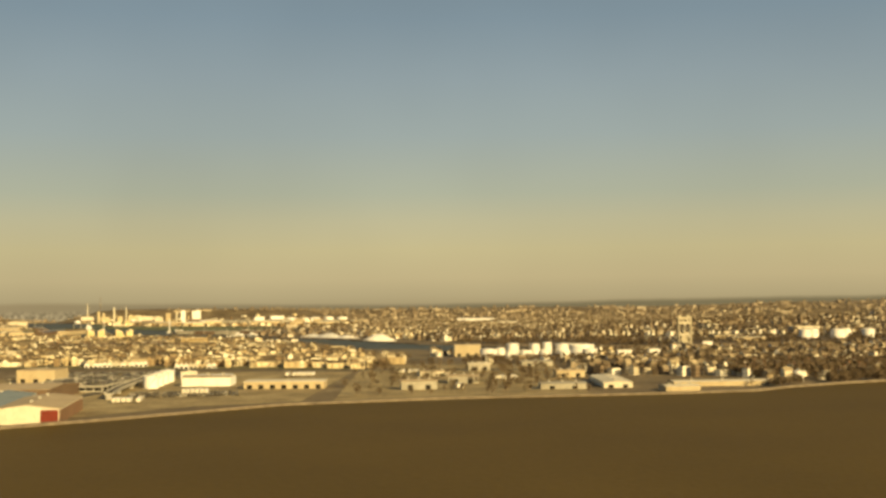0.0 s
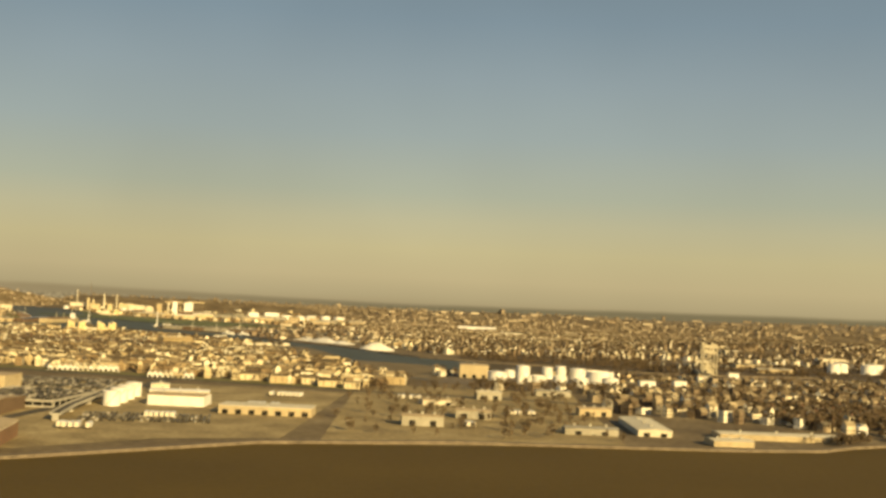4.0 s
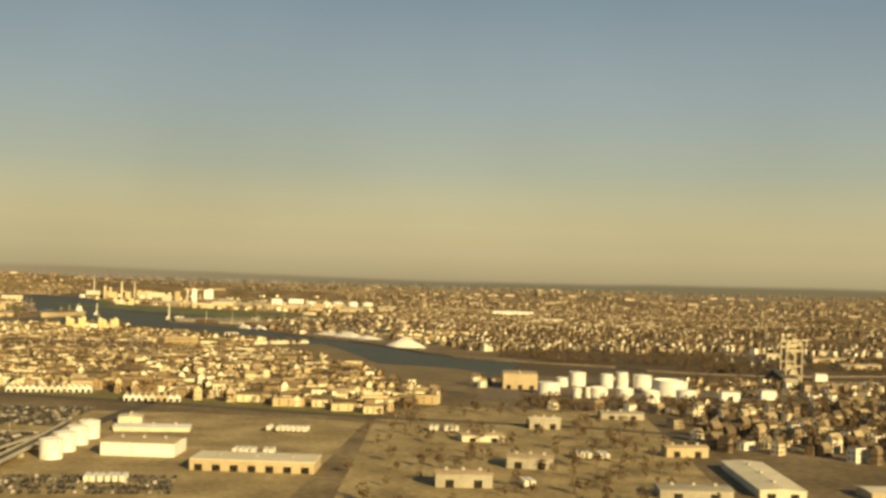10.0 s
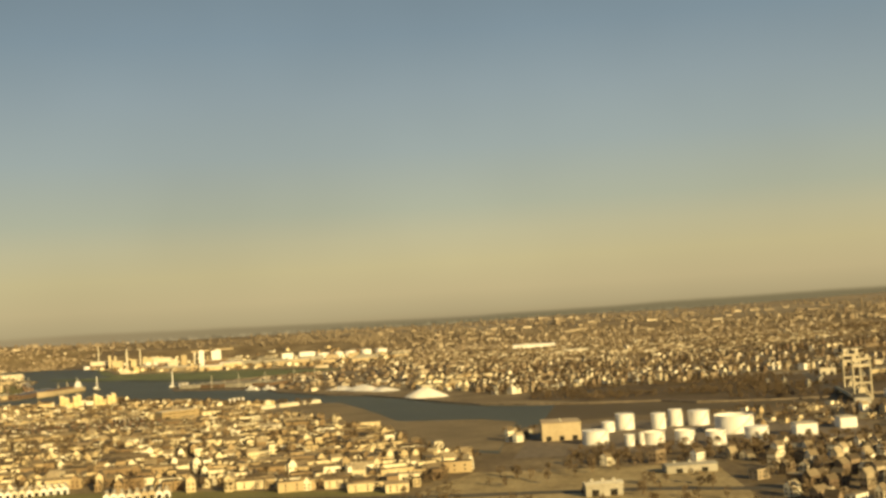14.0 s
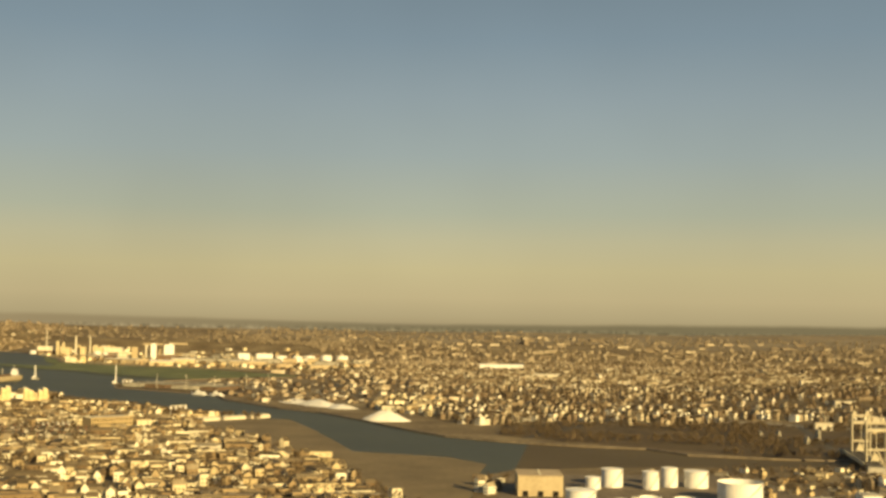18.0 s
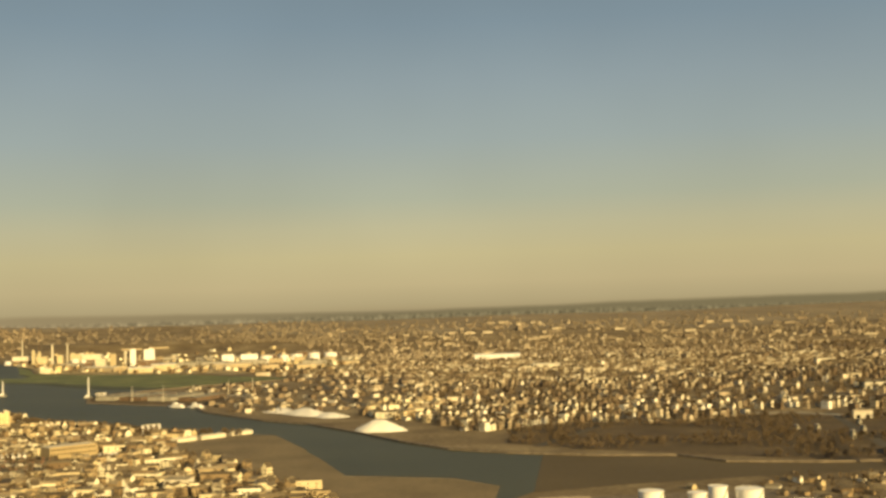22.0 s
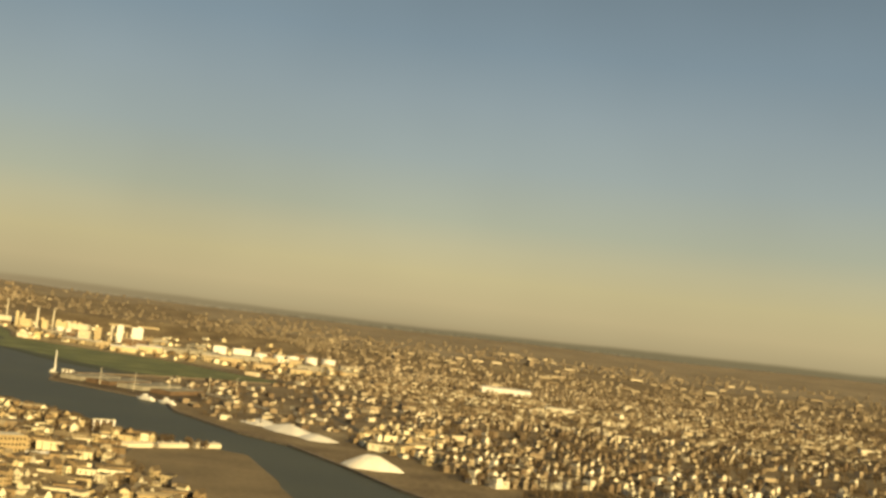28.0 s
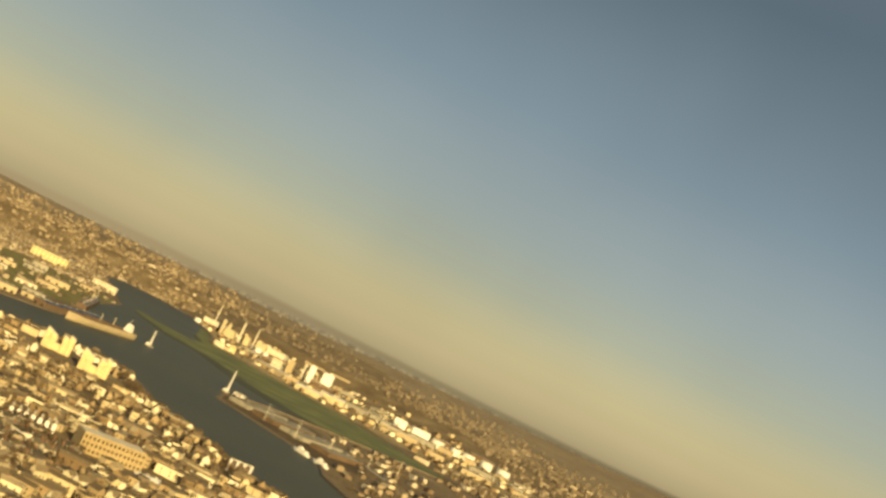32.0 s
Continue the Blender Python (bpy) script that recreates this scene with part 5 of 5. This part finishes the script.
def boat_hoist(x, y, turn):
    """A row of tall white frames over a slip on the bank."""
    ob = thing("boat_hoist", x, y, 0.1, turn, "row of tall white uprights over a slip on the river bank", "boat hoist")
    for k in range(4):
        u = -11 + 7.3 * k
        part("upright", box(u - 0.9, -1.2, 0, u + 0.9, 1.2, 11, 0.1), M_WHITE, ob)
        part("footing", box(u - 1.6, -2.0, -0.4, u + 1.6, 2.0, 0.8, 0.1), M_CONCRETE, ob)
    part("top_beam", box(-12.4, -0.7, 11, 12.4, 0.7, 12, 0.1), M_PALE, ob)
    part("back_wall", box(-11, 2.2, 0, 11, 2.8, 9, 0.05), M_RUST, ob, "dark back wall")


boat_hoist(-407, 2294, 40)


# ---- ships and boats ----
def hull(length, beam_, depth, bow=0.22):
    bm = bmesh.new()
    rings = []
    for i in range(15):
        s = i / 14
        w = beam_ / 2 * (min(1.0, s / 0.1) ** 0.5 * 0.3 + 0.7 if s < 0.1 else 1.0)
        if s > 1 - bow:
            w *= max(0.03, 1 - ((s - 1 + bow) / bow) ** 1.8)
        x, up = (s - 0.5) * length, depth * (1 + 0.25 * max(0, s - 0.75) / 0.25)
        rings.append([bm.verts.new(p) for p in ((x, -w * 0.8, -1.0), (x, -w, up * 0.5), (x, -w, up), (x, w, up), (x, w, up * 0.5), (x, w * 0.8, -1.0))])
    for a, b in zip(rings, rings[1:]):
        for k in range(6):
            bm.faces.new((a[k], b[k], b[(k + 1) % 6], a[(k + 1) % 6]))
    bm.faces.new(rings[0][::-1])
    bm.faces.new(rings[-1])
    bmesh.ops.recalc_face_normals(bm, faces=bm.faces[:])
    return bm


def ship(x, y, turn, length, beam_, label, body=M_RUST, crane=0):
    ob = thing("cargo_ship", x, y, 0.1, turn, label, "ship", "moored ships")
    part("hull", hull(length, beam_, 9), body, ob)
    part("deck", box(-length * 0.47, -beam_ * 0.44, 8.9, length * 0.3, beam_ * 0.44, 9.3), M_BANK, ob)
    aft = -length * 0.40
    for i in range(4):
        part("bridge_deck", box(aft - 6 + i, -beam_ * 0.3 + 0.5 * i, 9 + 3.2 * i, aft + 6 - 1.2 * i, beam_ * 0.3 - 0.5 * i, 12.0 + 3.2 * i, 0.15), M_WHITE, ob)
    part("funnel", drum(aft - 4, 0, 20, 26, 2.2, 1.8, sides=14), M_DARK, ob)
    part("mast", drum(aft + 4, 0, 20, 30, 0.5, 0.25, sides=8), M_WHITE, ob)
    for i in range(4):
        u = -length * 0.22 + length * 0.135 * i
        part("hatch", box(u - length * 0.05, -beam_ * 0.3, 9.3, u + length * 0.05, beam_ * 0.3, 12.5, 0.15), M_RUST, ob)
    for i in range(crane):
        u = -length * 0.15 + length * 0.2 * i
        part("derrick", drum(u, 0, 9, 24, 1.0, 0.6, sides=8), M_STEEL, ob)
    return ob


ship(-913, 2984, 263, 196, 20, "long tan cargo ship with a white bridge moored at the quay", M_TAN, 2)
for x, y, w, d, wall in ((-612, 2945, 40, 96, M_GREY), (-562, 2925, 44, 104, M_RUST), (-508, 2898, 46, 100, M_GREY), (-458, 2862, 36, 84, M_RUST)):
    shed("pier_shed", x - w / 2, y - d / 2, x + w / 2, y + d / 2, 6.5, wall, M_GREYROOF, "broad weathered shed with a pale grey roof on the pier", rise=1.2, turn=-22, doors=0, group="pier sheds", ribs=5)
shed("pier_house", -664, 2962, -648, 2976, 9, M_WHITE, M_PALE, "white pier-head building beside the mast", "building", rise=0, doors=2)
shed("pier_house", -668, 2984, -660, 2992, 6, M_TAN, M_PALE, "small tan hut at the pier head", "building", rise=0.8, doors=1)


def mast_crane(x, y, h, label):
    """A tall slim white mast on a barge, with braces and a small white deckhouse."""
    ob = thing("mast_barge", x, y, 0.1, 15, label, "barge", "mast barges")
    part("hull", hull(16, 7, 1.6, 0.2), M_GREY, ob)
    part("mast", drum(0, 0, 1.5, h, 1.5, 0.7, sides=10), M_WHITE, ob)
    part("deckhouse", box(-6, -2.4, 1.5, -2, 2.4, 5.0, 0.2), M_WHITE, ob)
    for s in (-1, 1):
        part("brace", beam((2.6 * s, 0, 2), (0, 0, h * 0.5), 0.3), M_STEEL, ob)
    part("crosstree", box(-3, -0.4, h * 0.8, 3, 0.4, h * 0.8 + 0.6), M_STEEL, ob)
    return ob


mast_crane(-878, 3106, 28, "white mast barge moored in open water")
mast_crane(-684, 2990, 36, "tall white mast barge at the head of the pier")


def boat(x, y, turn, length, label):
    ob = thing("ferry_boat", x, y, 0.1, turn, label, "boat", "moored boats")
    part("hull", hull(length, length * 0.24, 2.6, 0.3), M_WHITE, ob)
    part("cabin", box(-length * 0.36, -length * 0.09, 2.5, length * 0.18, length * 0.09, 5.4, 0.3), M_WHITE, ob)
    part("wheelhouse", box(-length * 0.05, -length * 0.06, 5.4, length * 0.12, length * 0.06, 8.0, 0.2), M_WHITE, ob)
    part("cabin_windows", box(-length * 0.33, -length * 0.092, 3.6, length * 0.15, -length * 0.0905, 4.6), M_DARK, ob, "dark strip of cabin glass")


boat(-466, 2704, 150, 32, "white ferry boat moored by the creek mouth")
boat(-432, 2682, 150, 30, "white ferry boat moored behind another")

# ---- pier, roads, yards ----
flat("ground", [(-1500, 2900), (-1080, 2930), (-1060, 3150), (-1250, 3740), (-1330, 3780), (-1700, 3700)], 0.15, M_GRASS, "dull green grass on the point", "grass")
flat("pavement", [(-450, 740), (-240, 800), (-180, 870), (-110, 900), (-100, 1280), (-240, 1300), (-440, 1280)], 0.12, M_YARD, "worn brown yard round the sheds", "yard")
flat("ground", [(-760, 1432), (-450, 1412), (-250, 1362), (-100, 1320), (-95, 1338), (-240, 1392), (-450, 1446), (-760, 1474)], 0.15, M_GRASS, "strip of dull yellow grass beside the road", "grass")
flat("pavement", [(-85, 880), (110, 935), (120, 1390), (-50, 1410), (-95, 1300)], 0.12, M_YARD, "bare brown yard by the harbour", "yard")
flat("pavement", [(-20, 1480), (60, 1480), (280, 1480), (290, 1620), (190, 1740), (30, 1720), (0, 1640)], 0.12, M_BANK, "bare gravel yard of the tank farm", "yard")
ribbon("road", [(250, 2352), (345, 2322), (381, 2318), (404, 2286), (432, 2262), (520, 2240)], 7, 0.1, 0.35, M_CONCRETE, "pale concrete road along the foot of the slope", "road")
flat("ground", [(262, 2190), (300, 2160), (420, 2190), (418, 2225), (340, 2262), (270, 2252)], 0.2, M_MARSH, "dark wet flats below the road", "ground")
flat("road", [(-556, 3080), (-552, 3074), (-464, 2978), (-300, 2770), (-294, 2774), (-458, 2984)], 0.34, M_CONCRETE, "pale straight road behind the pier", "road")
flat("pavement", [(-636, 3074), (-670, 3008), (-670, 2952), (-641, 2856), (-500, 2756), (-440, 2716), (-400, 2800), (-430, 2960), (-560, 3100)], 0.30, M_MARSH, "dark worn pier apron", "quay")
flat("pavement", [(-1450, 4690), (-1320, 4490), (-1180, 4205), (-1100, 3990), (-1050, 3935), (-950, 3870), (-840, 3810), (-690, 3755), (-320, 3620), (-270, 4280), (-570, 4880), (-1500, 4880)], 0.15, M_YARD, "worn brown ground of the far works", "yard")
ROADS = [([(-700, 1420), (-450, 1400), (-250, 1352), (-100, 1310), (60, 1290), (200, 1240), (330, 1250), (700, 1330)], 14), ([(-430, 700), (-300, 900), (-285, 1100), (-283, 1350), (-330, 1800), (-360, 2300)], 12),
         ([(180, 2362), (450, 2322), (730, 2284), (1400, 2300)], 22), ([(40, 2050), (250, 2500), (500, 3000), (900, 4000)], 12), ([(350, 1700), (300, 1300), (280, 1150)], 12), ([(355, 1930), (420, 2330), (600, 3000)], 12),
         ([(-100, 2400), (-250, 2900), (-320, 3500), (-200, 4300)], 12), ([(-1000, 2000), (-600, 2100), (-360, 2230)], 12)]
for line, wide in ROADS:
    ribbon("road", line, wide, 0.05, 0.25, M_ASPHALT, "grey asphalt street", "road")


# ---- parked cars and the raised road beside the yard ----
def car_park(name, corner, along, rows_, cols, step, seed, label, ground=0.12):
    """Rows of parked cars: bodies with cabins, as one piece of stuff."""
    r = random.Random(seed)
    v, f = [], []
    a = radians(along)
    ca, sa = math.cos(a), math.sin(a)
    for i in range(rows_):
        for j in range(cols):
            if r.random() < 0.15:
                continue
            ox, oy = j * step + r.uniform(-0.2, 0.2), i * 8.5 + (3.2 if i % 2 else 0)
            k = len(v)
            for w, l, z in ((0.9, 2.2, 0.3), (0.9, 2.2, 0.95), (0.75, 1.2, 1.0), (0.65, 0.9, 1.5)):
                for sx, sy in ((-1, -1), (1, -1), (1, 1), (-1, 1)):
                    x, y = ox + sx * w, oy + sy * l
                    v.append((corner[0] + ca * x - sa * y, corner[1] + sa * x + ca * y, ground + z))
            for b in (0, 4, 8):
                f += [(k + b + q, k + b + (q + 1) % 4, k + b + 4 + (q + 1) % 4, k + b + 4 + q) for q in range(4)]
            f.append((k + 12, k + 13, k + 14, k + 15))
    return tagged(new(name, mesh(name, v, f, [M_CAR])), label=label, category="cars", kind="stuff")


car_park("parked_cars", (-356, 1027), -2, 12, 24, 2.85, 3, "rows of dark parked cars on the deck", 4.6)
car_park("parked_cars", (-432, 1192), 4, 13, 46, 2.85, 4, "rows of dark parked cars in a lot")
car_park("parked_cars", (-250, 950), 10, 6, 30, 2.9, 5, "rows of parked cars beside the sheds")


def raised_road(line, z, wide):
    ob = thing("raised_road", 0, 0, 0, 0, "raised concrete road on piers beside the yard", "road bridge")
    pts = [Vector((x, y, 0)) for x, y in line]
    for a, b in zip(pts, pts[1:]):
        d = (b - a).normalized()
        s = Vector((-d.y, d.x, 0))
        for off, w, z0, z1, m, nm in ((0, wide, z - 1.2, z, M_CONCRETE, "deck"), (wide / 2, 0.5, z, z + 1.1, M_CONCRETE, "parapet"), (-wide / 2, 0.5, z, z + 1.1, M_CONCRETE, "parapet"), (0, wide - 2, z + 0.02, z + 0.1, M_ASPHALT, "roadway")):
            bm = box(-(b - a).length / 2 - 0.6, -w / 2, z0, (b - a).length / 2 + 0.6, w / 2, z1)
            mid = (a + b) / 2 + s * off
            part(nm, bm, m, ob, at=pose(mid.x, mid.y, 0, 0, 0, math.degrees(math.atan2(d.y, d.x))))
        part("pier", box(-1.0, -wide * 0.3, -0.3, 1.0, wide * 0.3, z - 1.2), M_CONCRETE, ob, at=pose(a.x, a.y, 0, 0, 0, math.degrees(math.atan2(d.y, d.x))))
    return ob


raised_road([(-262, 940), (-271, 1000), (-276, 1060), (-280, 1110), (-288, 1180)], 5.0, 7)


shed("long_shed", 345, 1716, 435, 1736, 5, M_TAN, M_PALE, "long low pale shed beside the lift bridge", rise=1.0, turn=34, doors=0)
shed("warehouse", 380, 1822, 394, 1834, 8, M_WHITE, M_TANKTOP, "small white shed at the bridge foot", rise=0, doors=0)
shed("warehouse", 672, 2380, 724, 2404, 13, M_PALE, M_TANROOF, "tall pale warehouse above the creek road", rise=0, doors=0)
shed("long_shed", 470, 2200, 545, 2218, 6, M_TAN, M_GREYROOF, "long pale shed on the flats by the creek", rise=1.2, turn=24, doors=0)
shed("long_shed", 470, 2060, 540, 2076, 6, M_TAN, M_GREY, "long tan shed on the flats by the creek", rise=1.2, turn=26, doors=0)


def trailer():
    """A box trailer standing on its wheels and landing legs."""
    ob = thing("box_trailer", 0, -3000, -60, 0, "", "trailer", "parked trailers")
    part("box", box(-1.25, -6.5, 1.1, 1.25, 6.5, 3.9, 0.06), M_WHITE, ob)
    part("chassis", box(-0.5, -6.2, 0.75, 0.5, 6.2, 1.1), M_RUST, ob)
    part("door", box(-1.15, -6.56, 1.2, 1.15, -6.5, 3.8), M_PALE, ob)
    for y in (-5.0, -3.8):
        for s in (-1, 1):
            part("wheel", drum(0, 0, -0.15, 0.15, 0.5, sides=12), M_DARK, ob, at=pose(s * 1.0, y, 0.5, 0, 90, 0))
    for s in (-1, 1):
        part("landing_leg", box(s * 0.8 - 0.08, 4.2, 0, s * 0.8 + 0.08, 4.4, 1.1), M_STEEL, ob)
    return ob


first_trailer = trailer()
LOT = random.Random(8)
for x0, y0, n, turn in ((-248, 905, 7, 8), (-215, 990, 6, 8), (-165, 1100, 8, 2), (-338, 925, 5, 2), (-160, 1210, 9, -4), (0, 1020, 6, 8), (40, 1130, 7, 4), (-50, 1240, 6, 0)):
    for i in range(n):
        if LOT.random() < 0.2:
            continue
        tagged(copy_thing(first_trailer, pose(x0 + 3.6 * i * math.cos(radians(turn)), y0 + 3.6 * i * math.sin(radians(turn)) + LOT.uniform(-1, 1), 0.14, 0, 0, turn + LOT.uniform(-3, 3))), label="white box trailer parked in the yard")
for o in (*first_trailer.children_recursive, first_trailer):
    bpy.data.objects.remove(o)
YARD_TREES = np.array([(LOT.uniform(-95, 110), LOT.uniform(940, 1395)) for _ in range(150)] + [(LOT.uniform(20, 300), LOT.uniform(1395, 1500)) for _ in range(220)] + [(LOT.uniform(-1100, -300), LOT.uniform(3900, 4600)) for _ in range(400)])
YARD_TREES = YARD_TREES[~inside(YARD_TREES[:, 0], YARD_TREES[:, 1], CREEK) & ~inside(YARD_TREES[:, 0], YARD_TREES[:, 1], SHALLOWS)]
wood("yard_trees", YARD_TREES, np.random.default_rng(3).uniform(5, 10, len(YARD_TREES)), 14, 40, "bare brown trees and brush round the yards")


# ---- small buildings and brush on the point, the pier and the far works ----
WORKS_LAND = [(-1420, 4650), (-1180, 4230), (-1090, 4000), (-950, 3890), (-700, 3775), (-330, 3640), (-280, 4270), (-570, 4800), (-1450, 4860)]
POINT_LAND = [(-1500, 2920), (-1080, 2945), (-1065, 3150), (-1240, 3720), (-1330, 3770), (-1680, 3690)]
PIER_LAND = [(-430, 2760), (-390, 2620), (-300, 2480), (-190, 2520), (-130, 2800), (-150, 3280), (-340, 3370), (-470, 3240), (-560, 3130), (-440, 2950)]
TANK_LAND = [(196, 1600), (300, 1600), (330, 1650), (340, 1790), (200, 1775), (120, 1745), (180, 1690)]
r9 = np.random.default_rng(90)
for land, count, size, wall, name, label in ((WORKS_LAND, 330, 1.0, M_WALL, "works_clutter", "small sheds, tanks and stores packed in the far works"), (POINT_LAND, 110, 0.7, M_WALLFAR, "point_clutter", "small sheds and stores on the grassy point"),
                                             (PIER_LAND, 170, 0.75, M_WALLDULL, "quay_clutter", "small weathered sheds behind the pier"), (TANK_LAND, 80, 0.45, M_WALL, "yard_clutter", "small sheds and stores by the creek")):
    at = np.stack([r9.uniform(min(p[0] for p in land), max(p[0] for p in land), count * 3), r9.uniform(min(p[1] for p in land), max(p[1] for p in land), count * 3), r9.normal(40, 9, count * 3)], 1)
    at = at[inside(at[:, 0], at[:, 1], land)][:count]
    k = len(at)
    tagged(new(name, row_mesh(name, at, size * r9.uniform(6, 15, k), size * r9.uniform(8, 26, k), size * r9.uniform(4, 9, k), np.where(r9.random(k) < 0.5, 0.02, 1.6), wall)), label=label, category="sheds", kind="stuff")
    brush = np.concatenate([at[:, :2] + r9.normal(0, 16, (k, 2)) for _ in range(2)])
    brush = brush[inside(brush[:, 0], brush[:, 1], land)]
    wood("brush", brush, r9.uniform(4, 8, len(brush)), 31, 24, "bare brush between the small sheds")
for k in range(3):
    shed("dark_shed", -975, 2872 + 66 * k, -951, 2926 + 66 * k, 9, M_RUST, M_DARK, "dark-roofed transit shed along the ship quay", rise=1.5, turn=-7, doors=2, group="transit sheds")
for i in range(5):
    shed("dark_shed", -1068 - 26 * i, 3170 + 62 * i, -1036 - 26 * i, 3188 + 62 * i, 9, M_RUST, M_DARK, "dark-roofed transit shed along the ship quay", rise=1.5, turn=110, doors=4, group="transit sheds")


def light_mast(x, y, h):
    ob = thing("light_mast", x, y, float(height(x, y)) - 0.2, 0, "slim pale lighting mast on the waterfront", "mast", "light masts")
    part("pole", drum(0, 0, 0, h, 0.6, 0.35, sides=8), M_PALE, ob)
    part("lamp_head", box(-1.6, -0.5, h, 1.6, 0.5, h + 0.8, 0.1), M_GREY, ob)


for x, y, h in ((-575, 2866, 24), (-515, 2832, 26), (-470, 2860, 24), (-430, 2960, 24), (-400, 3040, 22), (-1020, 4230, 30), (-850, 4110, 30), (-760, 3960, 28), (-620, 3800, 28), (-1290, 4560, 34), (-1080, 4480, 30), (-560, 4120, 28), (-1100, 3300, 26), (-1180, 3480, 26)):
    light_mast(x, y, h)

shed("creek_store", 419, 2222, 440, 2234, 9, M_PALE, M_TANROOF, "pale store at the foot of the slope", rise=0, turn=-12, doors=2)
shed("creek_store", 536, 2520, 566, 2532, 8, M_PALE, M_PALE, "long pale flat-roofed store among the houses", rise=0, turn=-8, doors=3)
for x, y, h in ((342, 2115, 6), (351, 2030, 8), (374, 2066, 8), (322, 2121, 5), (402, 2160, 5), (445, 2120, 6)):
    shed("creek_hut", x - 1.8, y - 3, x + 1.8, y + 3, h - 1.5, M_GREY, M_GREYROOF, "small grey hut on the dark flats by the creek", "hut", rise=1.4, turn=20, doors=1, group="creek huts")
TERRACE = random.Random(21)
for x, y, n, turn, wall in ((-419, 1411, 14, 14, (M_WHITE, M_PALE, M_WHITE)), (-305, 1369, 9, 12, (M_PALE, M_WHITE, M_TAN))):
    for i in range(n):
        u, lift = 5.1 * i, TERRACE.uniform(-0.4, 0.5)
        px, py = x + u * math.cos(radians(turn)), y + u * math.sin(radians(turn)) + TERRACE.uniform(-0.5, 0.5)
        shed("terraced_house", px - 2.3, py - 4, px + 2.3, py + 4.5, 4.6 + lift, TERRACE.choice(wall), TERRACE.choice((M_TANROOF, M_TANROOF, M_GREYROOF)), "narrow white gabled house in a terrace beside the grass", "house", rise=1.5, turn=turn, doors=1, group="terraced houses")
